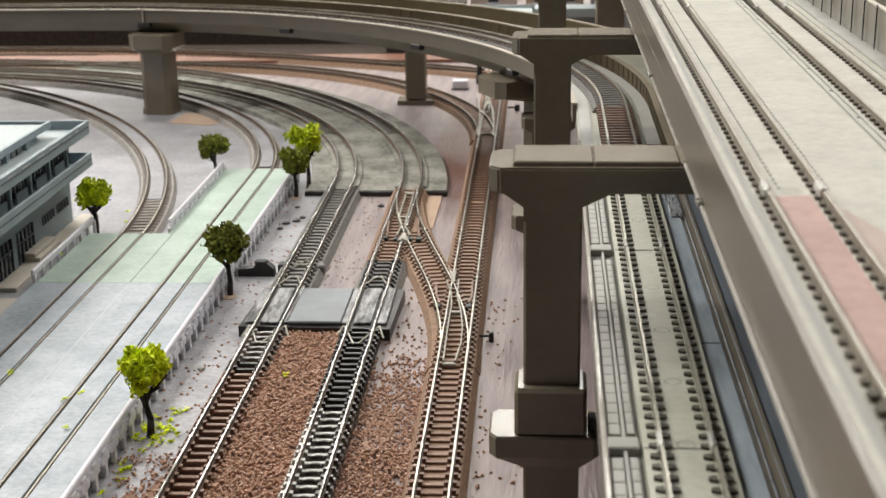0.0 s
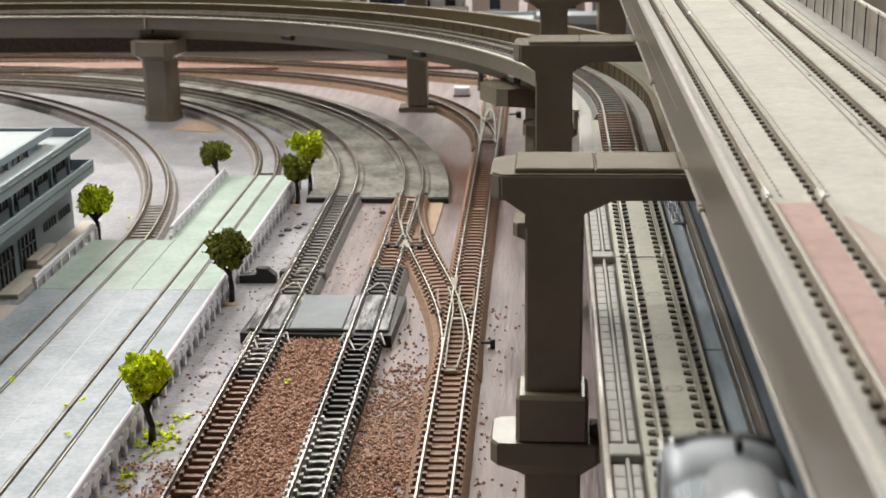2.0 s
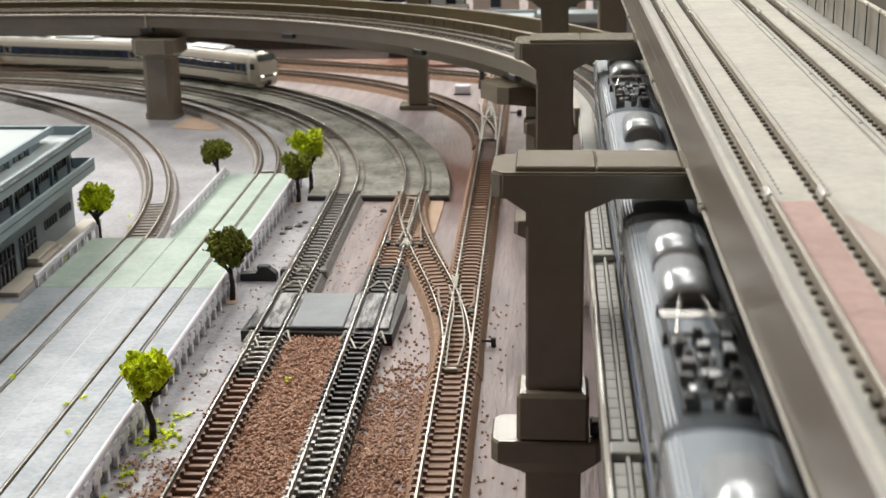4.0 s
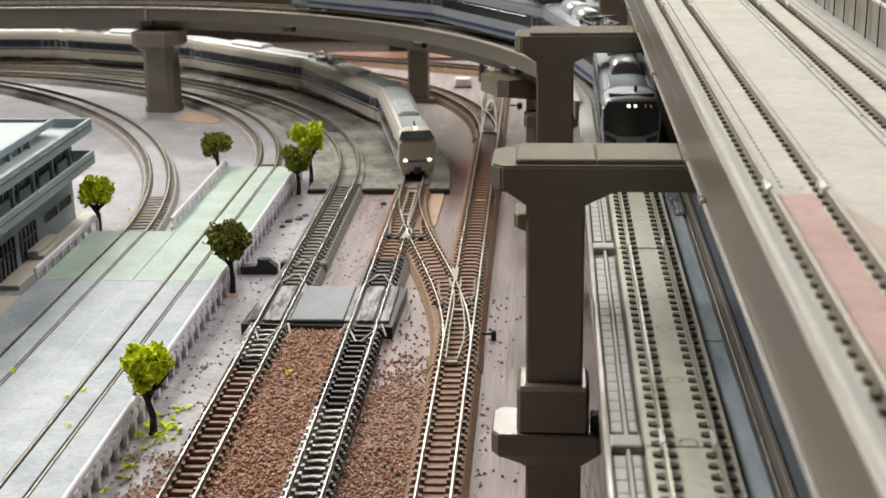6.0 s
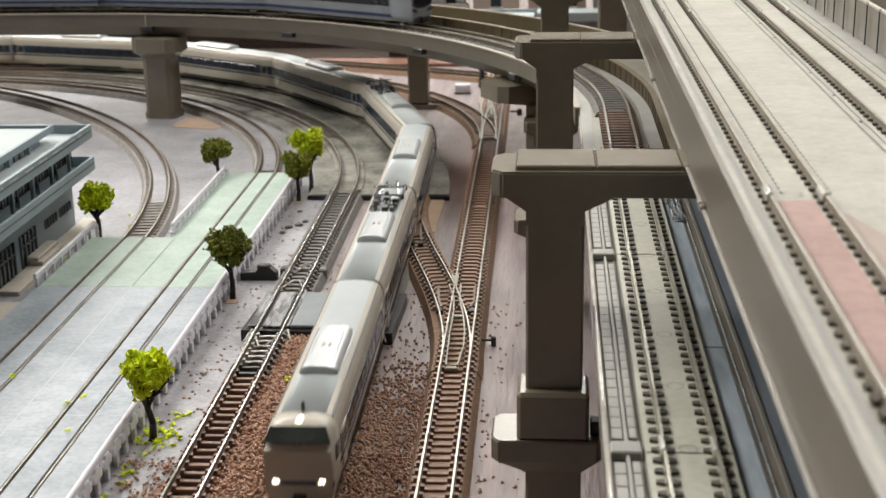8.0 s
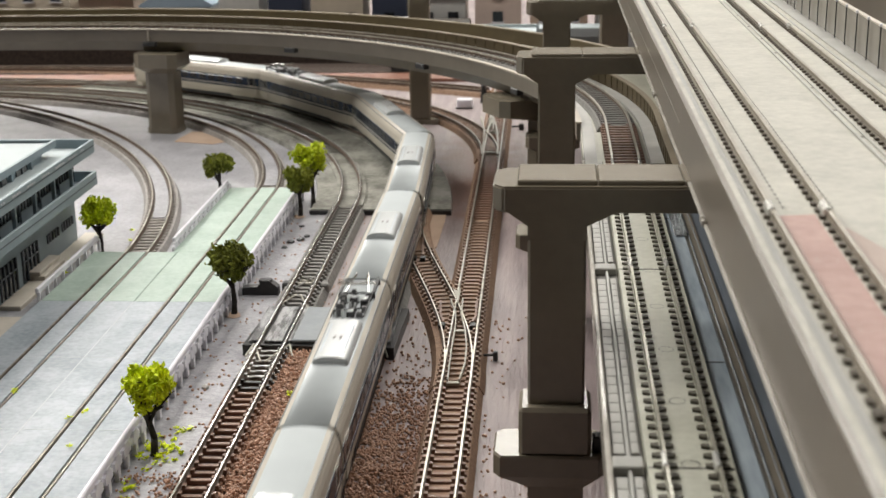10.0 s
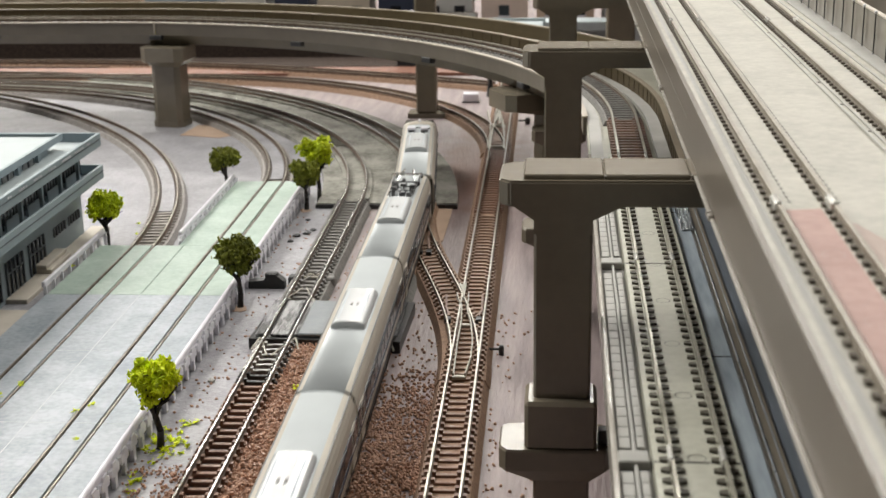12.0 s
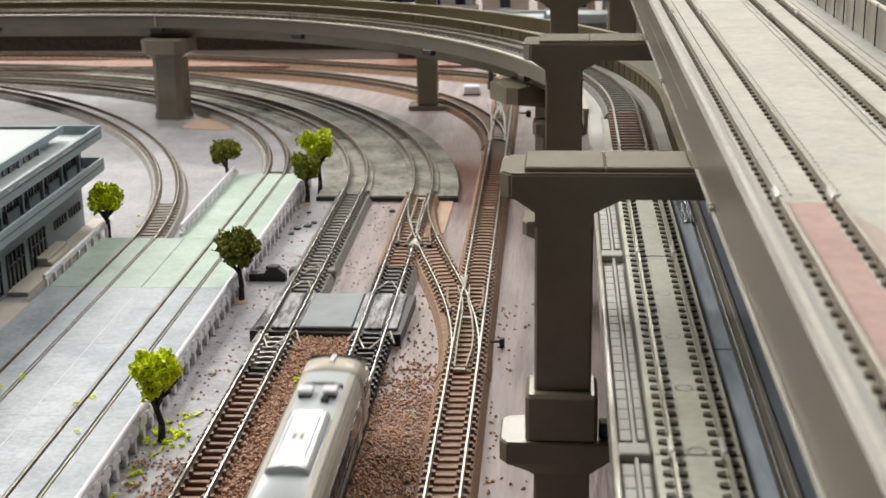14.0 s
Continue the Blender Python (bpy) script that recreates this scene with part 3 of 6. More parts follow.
ICOF = [(a, b, c) for a, b, c in itertools.combinations(range(12), 3) if all((Vector(ICO[i]) - Vector(ICO[j])).length < 2.1 for i, j in ((a, b), (b, c), (a, c)))]


def granules(name, label, spots):
    verts, faces = [], []
    rnd = random.Random(5)
    for x, y, z, r in spots:
        k = len(verts)
        rot = Euler((rnd.uniform(0, 6), rnd.uniform(0, 6), rnd.uniform(0, 6))).to_matrix()
        for p in ICO:
            v = rot @ (Vector(p) * r * rnd.uniform(0.36, 0.52))
            verts.append((x + v.x, y + v.y, z + v.z))
        faces += [(k + a, k + b, k + c) for a, b, c in ICOF]
    me = bpy.data.meshes.new(name)
    me.from_pydata(verts, [], faces)
    bm = bmesh.new()
    bm.from_mesh(me)
    bmesh.ops.recalc_face_normals(bm, faces=bm.faces)
    bm.to_mesh(me)
    bm.free()
    me.materials.append(SOIL)
    return tagged(new(name, me), label, "ballast", kind="stuff")


rnd = random.Random(11)
patch("soil_bed_corner", [(-0.1225, 0.10), (-0.1048, 0.10), (-0.1048, 0.345), (-0.1075, 0.352), (-0.1100, 0.338), (-0.1140, 0.342), (-0.1185, 0.330), (-0.1225, 0.322)], SOILBED,
      "thin brown soil between fence and track", 0.0007)
bed = bmesh.new()
prism(bed, [(-0.0915, 0.10), (-0.0695, 0.10), (-0.0690, 0.4625), (-0.0915, 0.4630)], 0.0, 0.0022)
structure("soil_bed", bed, SOILBED, "bed of brown soil between two tracks")
spots = [(rnd.uniform(-0.0918, -0.0688), rnd.uniform(0.27, 0.463), rnd.uniform(0.0016, 0.0034), rnd.uniform(0.00035, 0.00085)) for _ in range(11500)]
granules("ballast", "coarse brown granules heaped between two tracks", spots)
spots = []
while len(spots) < 6500:
    x, y = rnd.uniform(-0.0580, -0.0365), rnd.uniform(0.27, 0.52)
    dens = 1.0 if y < 0.37 else max(0.03, 1.0 - (y - 0.37) / 0.08)
    if rnd.random() < dens * (0.55 + 0.45 * (noise.noise((x * 160, y * 110, 2)) > -0.15)):
        spots.append((x, y, rnd.uniform(0.0003, 0.0014 if y < 0.37 else 0.0005), rnd.uniform(0.0003, 0.0008)))
granules("ballast", "brown granules scattered beside the track", spots)
spots = []
for _ in range(4200):
    x, y = rnd.uniform(-0.1235, -0.104), rnd.uniform(0.27, 0.66)
    dens = 0.95 if y < 0.365 else 0.05
    if rnd.random() < dens * (1 if y > 0.36 else (x + 0.126) / 0.022):
        spots.append((x, y, 0.0009 if y < 0.365 else 0.0004, rnd.uniform(0.0003, 0.0008)))
for _ in range(160):
    spots.append((rnd.uniform(-0.090, -0.072), rnd.uniform(0.51, 0.66), 0.0003, rnd.uniform(0.0002, 0.0005)))
for _ in range(330):
    spots.append((-0.0175 + 0.030 * rnd.random() ** 1.8, 0.26 + 0.25 * rnd.random() ** 3.0, 0.0003, rnd.uniform(0.0003, 0.0008)))
granules("ballast", "stray brown crumbs on the board", spots)


def rock(name, x, y, r, material, label, flat=0.7):
    bm = bmesh.new()
    bmesh.ops.create_icosphere(bm, subdivisions=1, radius=r)
    for v in bm.verts:
        v.co *= rnd.uniform(0.75, 1.15)
        v.co.z *= flat
    ob = part(name, bm, material)
    ob.matrix_basis = pose(x, y, r * flat * 0.6)
    return tagged(ob, label, name)


rock("stone", -0.1152, 0.4325, 0.0016, WALKWAY, "small pale grey stone on the board")
for x, y, r in ((-0.117, 0.612, 0.0022), (-0.113, 0.616, 0.0024), (-0.1185, 0.603, 0.0018), (-0.111, 0.622, 0.0019), (-0.0755, 0.643, 0.0019), (-0.1165, 0.640, 0.0016)):
    rock("scrap", x, y, r, DKGREY, "dark scrap of plastic lying on the board", 0.5)

# ---------------------------------------------------------------- street with road plates
street = thing("road", pose(0, 0, 0), "grey tram street of plastic plates with inset rails", "road", kind="structure")
XA, XB = -0.1802, -0.1434


def road_bands(x0, x1):
    """The strips of plate left between rails and flangeways."""
    cuts = sorted((a, b) for c in (XA, XB) for a, b in ((c - 0.0055, c - 0.0040), (c + 0.0040, c + 0.0055)) if x0 < a < x1)
    out, a = [], x0
    for c, d in cuts:
        out.append((a, c))
        a = d
    out.append((a, x1))
    return out


def plates(y0, y1, x0, x1, material, n):
    for i in range(n):
        ya, yb = y0 + (y1 - y0) * i / n, y0 + (y1 - y0) * (i + 1) / n
        for a, b in road_bands(x0, x1):
            cols = [(a, b)] if b - a < 0.02 else [(a, (a + b) / 2), ((a + b) / 2, b)]
            for c, d in cols:
                part("road_plate", boxes((c + 0.00012, d - 0.00012, ya + 0.00012, yb - 0.00012, 0.002, 0.0060), bev=0.0001), material, street)


part("road_base", boxes((-0.2005, -0.1262, -0.30, 0.5770, 0.0, 0.0045), (-0.1640, -0.1262, 0.577, 0.696, 0.0, 0.0045)), DKGREY, street)
plates(-0.30, 0.5085, -0.2005, -0.1262, ROAD, 13)
plates(0.5085, 0.5770, -0.2000, -0.1262, GREEN, 1)
plates(0.5770, 0.6960, -0.1640, -0.1262, GREEN, 1)
mid = (XA + XB) / 2
for i in range(7, 13):
    y = -0.30 + 0.8085 * i / 13
    part("joint", boxes(*[(a + 0.0002, b - 0.0002, y - 0.00016, y + 0.00016, 0.0048, 0.00604) for a, b in road_bands(-0.2005, -0.1262)]), JOINT, street, "pale joint between plates")
part("joint", boxes((mid - 0.00022, mid + 0.00022, -0.30, 0.5085, 0.0048, 0.00605)), JOINT, street, "pale joint between plates")
for at, s1 in ((TA, 0.577), (TB, 0.696)):
    for side in (-1, 1):
        o = side * 0.00500
        part("rail", sweep(bmesh.new(), along(lambda s, at=at: (at(0)[0], s, 0.0), -0.3, s1, 0.05), bar(o, 0.0006, 0.0045, 0.0061)), ROADRAIL, street, "tarnished brown rail inset in the road")


def fence(x, y0, y1, low, label):
    f = thing("guard_fence", pose(x, y0, 0), label, "fence", "white street fences")
    n = max(2, round((y1 - y0) / 0.0092))
    step = (y1 - y0) / n
    part("beam", boxes((-0.0006, 0.0009, 0, y1 - y0, 0.0078, 0.0106), bev=0.0004), WHITE, f)
    if low < 0.0075:
        outline = [(-0.0011, 0.0), (0.0011, 0.0), (0.0011, 0.0046), (0.0034, 0.0048), (0.0034, 0.0072), (0.0020, 0.0076), (0.0016, 0.0088), (-0.0016, 0.0088),
                   (-0.0020, 0.0076), (-0.0034, 0.0072), (-0.0034, 0.0048), (-0.0011, 0.0046)]
    else:
        outline = [(-0.0005, 0.0), (0.0005, 0.0), (0.0005, 0.0088), (-0.0005, 0.0088)]
    bm = prism(bmesh.new(), outline, 0.0002, 0.0015, "x")
    me = bpy.data.meshes.new("post")
    bm.to_mesh(me)
    bm.free()
    me.materials.append(WHITE)
    for i in range(n + 1):
        share("post", me, f, pose(0, i * step, 0))
    if low > 0.0075:
        part("toe_rail", boxes((-0.0002, 0.0012, 0, y1 - y0, 0.0, 0.0012), bev=0.0002), WHITE, f)


fence(-0.1250, 0.05, 0.690, 0.0062, "white plastic guard fence along the edge of the street")
fence(-0.2020, 0.510, 0.588, 0.0080, "short white plastic guard fence by the paving")
fence(-0.1652, 0.584, 0.694, 0.0070, "white plastic guard fence beside the green plates")

# ---------------------------------------------------------------- lower viaduct (slab track)
RZ = 0.0694
rv = thing("lower_viaduct", SKEW, "single track plastic viaduct with pale slab and cable trough", "viaduct")
S0, S1 = -1.2, 0.492
part("girder", sweep(bmesh.new(), along(TR, S0, S1, 0.2), [(-0.0146, 0.0560), (0.0175, 0.0560), (0.0175, 0.0648), (-0.0146, 0.0648)]), PARAPET, rv)
part("slab", sweep(bmesh.new(), along(TR, S0, S1, 0.2), [(-0.0084, 0.0648), (0.0085, 0.0648), (0.0081, 0.0674), (-0.0081, 0.0674)]), PALECONC, rv, "pale concrete track slab")
part("edge_rail", sweep(bmesh.new(), along(TR, S0, S1, 0.2), [(-0.0158, 0.0600), (-0.0146, 0.0600), (-0.0146, 0.0673), (-0.0149, 0.0675), (-0.0155, 0.0675), (-0.0158, 0.0673)]), GLOSSEDGE, rv, "pale edge strip")
part("ledge", sweep(bmesh.new(), along(TR, S0, S1, 0.2), bar(0.0110, 0.0044, 0.0648, 0.0656)), LEDGE, rv, "smooth blue grey ledge with reflection streaks in its colour")
for side in (-1, 1):
    o = side * 0.00485
    rl = part("rail", sweep(bmesh.new(), along(TR, S0, S1, 0.1), bar(o, 0.0007, RZ - 0.0007, RZ)), SLABRAIL, rv, "bright metal rail head")
    part("web", sweep(bmesh.new(), along(TR, S0, S1, 0.1), bar(o, 0.0005, 0.0674, RZ - 0.0007)), SLABRAIL, rl)
clip = bmesh.new()
prism(clip, [(-0.0008, -0.0005), (0.0008, -0.0011), (0.0008, 0.0011), (-0.0008, 0.0006)], 0.0, 0.0007)
clip_me = bpy.data.meshes.new("rail_clip")
clip.to_mesh(clip_me)
clip.free()
clip_me.materials.append(SLABCLIP)
s = 0.165
while s < 0.455:
    for o in (-0.00485, 0.00485):
        for d in (-0.0014, 0.0014):
            share("rail_clip", clip_me, rv, pose(0.0293 + o + d, s, 0.0673, rz=0 if d < 0 else 180))
    s += 0.0044
# a dark sleeper section beyond
s = 0.455
while s < 0.553:
    share("sleeper", BROWN_ME, rv, pose(0.0293, s, 0.0681))
    s += 0.0048
for k in range(10):
    y = 0.1456 + 0.0303 * k
    bm = bmesh.new()
    n = 20
    r0 = [bm.verts.new((0.0293 + 0.0018 * math.cos(2 * math.pi * i / n), y + 0.0018 * math.sin(2 * math.pi * i / n), 0.06755)) for i in range(n)]
    r1 = [bm.verts.new((0.0293 + 0.00162 * math.cos(2 * math.pi * i / n), y + 0.00162 * math.sin(2 * math.pi * i / n), 0.06755)) for i in range(n)]
    for i in range(n):
        bm.faces.new((r0[i], r0[(i + 1) % n], r1[(i + 1) % n], r1[i]))
    bmesh.ops.extrude_face_region(bm, geom=list(bm.faces))
    part("ring", bm, GREYBASE, rv, "thin moulded ring mark")
for y in (0.2350, 0.3588, 0.4826):
    for o in (-0.00485, 0.00485):
        part("rail_joiner", boxes((0.0293 + o - 0.0008, 0.0293 + o + 0.0003, y - 0.0032, y + 0.0032, 0.0674, 0.0697), bev=0.0003), JOINER, rv, "silver rail joiner")
    part("slab_joint", boxes((0.0213, 0.0373, y - 0.0002, y + 0.0002, 0.0670, 0.06752)), GREYBASE, rv)
# cable trough with lids on the left walkway
part("trough_floor", boxes((0.0148, 0.0207, S0, S1, 0.0640, 0.0656)), GREYBASE, rv)
lid_me = bpy.data.meshes.new("trough_lid")
bm = boxes((-0.0020, 0.0004, -0.0024, 0.0024, 0.0, 0.0010), (0.0016, 0.0031, -0.0024, 0.0024, 0.0, 0.0012), bev=0.00015)
bm.to_mesh(lid_me)
bm.free()
lid_me.materials.append(WALKWAY)
y = 0.165
while y < 0.490:
    if not any(abs(y - j) < 0.006 for j in (0.2370, 0.3608)):
        share("trough_lid", lid_me, rv, pose(0.0170, y, 0.0656))
    y += 0.0050
for y in (0.2345, 0.3583, 0.4821):
    part("trough_cover", boxes((0.0147, 0.0206, y + 0.0002, y + 0.0052, 0.0656, 0.0676), bev=0.0003), WALKWAY, rv, "raised cross cover")
part("kerb", boxes((0.0176, 0.0183, S0, S1, 0.0656, 0.0669), bev=0.0001), WALKWAY, rv)
part("gap", boxes((0.0203, 0.0208, S0, S1, 0.0640, 0.0650)), BLACK, rv)

# dark floor and chrome pipes beyond the slab track
fl = thing("side_deck", SKEW, "blue grey side deck with thin steel pipes beside the slab track", "deck")
part("deck", boxes((0.0470, 0.0955, S0, 0.56, 0.0560, 0.0640)), BLUEGREY, fl)
part("pipe_bed", boxes((0.0426, 0.0470, S0, 0.56, 0.0630, 0.0646)), BLUEGREY, fl)
for x in (0.0424, 0.0430):
    part("pipe", tube(bmesh.new(), (x, S0, 0.0650), (x, 0.56, 0.0650), 0.00022), GREYBASE, fl, "thin grey pipe")
part("pipe", tube(bmesh.new(), (0.0460, S0, 0.0648), (0.0460, 0.56, 0.0648), 0.00016), PIPESTEEL, fl, "thin steel pipe")
link = bpy.data.meshes.new("pipe_length")
bm = tube(bmesh.new(), (0, -0.0043, 0), (0, 0.0043, 0), 0.00026)
bm.to_mesh(link)
bm.free()
link.materials.append(PIPESTEEL)
for k in range(46):
    share("pipe_length", link, fl, pose(0.0440, 0.14 + 0.0092 * k, 0.0650))
for y in (0.170, 0.294, 0.418):
    part("seam", boxes((0.0382, 0.0424, y, y + 0.0004, 0.0653, 0.06572)), DKGREY, fl)
fo = bmesh.new()
bmesh.ops.create_grid(fo, x_segments=12, y_segments=22, size=1)
for v in fo.verts:
    v.co = Vector((0.0414 + 0.0019 * v.co.x, 0.420 + 0.023 * v.co.y, 0.0660 + rnd.uniform(-0.0004, 0.0006)))
bmesh.ops.extrude_face_region(fo, geom=list(fo.faces))
foil_strip = part("foil", fo, FOIL)
foil_strip.matrix_basis = SKEW
tagged(foil_strip, "crinkled silver foil strip lying on the ledge", "foil")

# ---------------------------------------------------------------- curved viaduct
cv = thing("curved_viaduct", SKEW, "curved taupe plastic girder viaduct with ribbed ochre parapet", "viaduct")
E0, E1 = 0.493, 2.7
part("deck", sweep(bmesh.new(), along(TR, E0, E1), [(-0.0150, 0.0600), (0.0150, 0.0600), (0.0150, 0.0645), (-0.0150, 0.0645)]), PALECONC, cv)
part("track_bed", sweep(bmesh.new(), along(TR, 0.556, E1), [(-0.0085, 0.0645), (0.0085, 0.0645), (0.0075, 0.0668), (-0.0075, 0.0668)]), GREYBASE, cv)
part("girder", sweep(bmesh.new(), along(TR, 0.560, E1), [(-0.0165, 0.0598), (-0.0150, 0.0598), (-0.0150, 0.0672), (-0.0165, 0.0672)]), PARAPET, cv, "smooth taupe edge girder")
part("coping", sweep(bmesh.new(), along(TR, 0.560, E1), [(-0.0170, 0.0672), (-0.0146, 0.0672), (-0.0146, 0.0680), (-0.0170, 0.0680)]), CREAM, cv, "pale coping strip")
part("soffit", sweep(bmesh.new(), along(TR, 0.560, E1), [(-0.0085, 0.0530), (0.0085, 0.0530), (0.0105, 0.0600), (-0.0105, 0.0600)]), PIER, cv)
part("walkway", sweep(bmesh.new(), along(TR, E0, E1), bar(0.0122, 0.0050, 0.0645, 0.0660)), WALKWAY, cv)
part("inner_walkway", sweep(bmesh.new(), along(TR, E0, E1), bar(-0.0122, 0.0046, 0.0645, 0.0660)), WALKWAY, cv)
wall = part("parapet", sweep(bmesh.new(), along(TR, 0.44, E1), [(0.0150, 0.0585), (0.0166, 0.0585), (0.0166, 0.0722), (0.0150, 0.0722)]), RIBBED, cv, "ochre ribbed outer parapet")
part("coping", sweep(bmesh.new(), along(TR, 0.44, E1), bar(0.0158, 0.0022, 0.0722, 0.0728)), TANCOPE, wall, "pale coping strip")
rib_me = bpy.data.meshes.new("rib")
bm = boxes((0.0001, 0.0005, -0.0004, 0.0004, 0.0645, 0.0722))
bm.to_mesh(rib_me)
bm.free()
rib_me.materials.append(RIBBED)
s = 0.445
while s < 1.15:
    p = TR(s)
    share("rib", rib_me, wall, place((p[0] + 0.0146 * math.cos(p[2]), p[1] + 0.0146 * math.sin(p[2]), p[2])))
    s += 0.0085
for side in (-1, 1):
    rl = part("rail", sweep(bmesh.new(), along(TR, 0.492, E1), bar(side * 0.00485, 0.0008, RZ - 0.0007, RZ)), NICKEL, cv, "bright metal rail head")
    part("web", sweep(bmesh.new(), along(TR, 0.492, E1), bar(side * 0.00485, 0.0005, 0.0666, RZ - 0.0007)), RAILWEB, rl)
joined_sleepers(cv, GREYSL, TR, 0.556, E1, 0.0050, 0.0676)
for s in (1.028,):
    p = TR(s)
    ob = part("joint_cover", boxes((-0.0004, 0.0002, -0.0005, 0.0005, 0.0600, 0.0684)), CREAM, cv, "pale joint cover on the girder")
    ob.matrix_basis = place((p[0] - 0.0169 * math.cos(p[2]), p[1] - 0.0169 * math.sin(p[2]), p[2]))
for s in (0.70, 0.805, 0.92, 1.028, 1.14):
    p = TR(s)
    ob = part("bearing", boxes((-0.0010, 0.0030, -0.0042, 0.0042, 0.0566, 0.0597), bev=0.0004), DKGREY, cv, "dark bearing under the girder joint")
    ob.matrix_basis = place((p[0] - 0.0160 * math.cos(p[2]), p[1] - 0.0160 * math.sin(p[2]), p[2]))
# second ribbed wall beyond, an outer line of the same curve
ov = thing("outer_viaduct", SKEW, "outer curved viaduct with ochre ribbed parapet behind the first", "viaduct")
OUT = bend(0.0665, 0.555, 0.367)
part("deck", sweep(bmesh.new(), along(OUT, 0.60, E1), [(-0.0185, 0.0560), (0.0150, 0.0560), (0.0150, 0.0645), (-0.0185, 0.0645)]), PALECONC, ov)
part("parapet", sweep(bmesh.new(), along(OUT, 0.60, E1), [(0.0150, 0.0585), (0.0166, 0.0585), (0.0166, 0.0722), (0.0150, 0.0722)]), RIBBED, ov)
part("coping", sweep(bmesh.new(), along(OUT, 0.60, E1), bar(0.0158, 0.0022, 0.0722, 0.0728)), TANCOPE, ov, "pale coping strip")


def girder_pier(s, z_top, label, out=0.0, shaft=0.0, slim=1.0):
    """out: how far the pier stands off the line; shaft: the shaft's own offset under the head."""
    p = TR(s)
    m = SKEW @ place(p) @ pose(out, 0, 0)
    ob = thing("viaduct_pier", m, label, "pier", "piers of the curved viaduct")
    oc = [(0.0085, -0.0066), (0.0085, 0.0066), (0.0060, 0.0098), (-0.0060, 0.0098), (-0.0085, 0.0066), (-0.0085, -0.0066), (-0.0060, -0.0098), (0.0060, -0.0098)]
    part("shaft", prism(bmesh.new(), [(a * slim + shaft, b * slim) for a, b in oc], 0.0, 0.043), PIER, ob)
    part("foot", prism(bmesh.new(), [(a * 1.08 * slim + shaft, b * 1.08 * slim) for a, b in oc], 0.0, 0.004), PIER, ob)
    bm = bmesh.new()
    lo = [bm.verts.new((a + shaft, b, 0.0400)) for a, b in oc]
    md = [bm.verts.new((a * 1.7, b * 1.5, 0.0440)) for a, b in oc]
    hi = [bm.verts.new((a * 1.7, b * 1.5, z_top)) for a, b in oc]
    for r, q in ((lo, md), (md, hi)):
        for i in range(8):
            bm.faces.new((r[i], r[(i + 1) % 8], q[(i + 1) % 8], q[i]))
    bm.faces.new(lo[::-1])
    bm.faces.new(hi)
    part("head", bm, PIER, ob, "wider pier head")
    part("bearing_block", boxes((-0.009 - out, 0.009 - out, -0.006, 0.006, z_top - 0.001, 0.0535)), PIER, ob)


girder_pier(1.0215, 0.0528, "dark taupe pier with a wide head under the curved viaduct", out=-0.012)
girder_pier(0.716, 0.0528, "dark taupe pier close behind the portal under the curved viaduct", out=-0.0085, shaft=0.0160, slim=0.75)
girder_pier(1.36, 0.0528, "dark taupe pier under the curved viaduct")


def tall_pier(x, y, w, top, label):
    ob = thing("tall_pier", pose(x, y, 0), label, "pier", "tall piers behind")
    part("shaft", boxes((-w / 2, w / 2, -w / 2, w / 2, 0.003, top), bev=0.0012), PIER, ob)
    part("foot", prism(bmesh.new(), [(-w * 0.9, -w * 0.6), (w * 0.9, -w * 0.6), (w * 0.9, w * 0.6), (-w * 0.9, w * 0.6)], 0.0, 0.003), PIER, ob)
    part("head", boxes((-w * 1.3, w * 1.3, -w * 0.6, w * 0.6, top, top + 0.008), bev=0.001), PIER, ob)


tall_pier(-0.0795, 0.902, 0.0138, 0.150, "tall slim taupe pier on a flared foot")
tall_pier(0.052, 0.98, 0.020, 0.075, "taupe pier beside the far end of the viaduct")

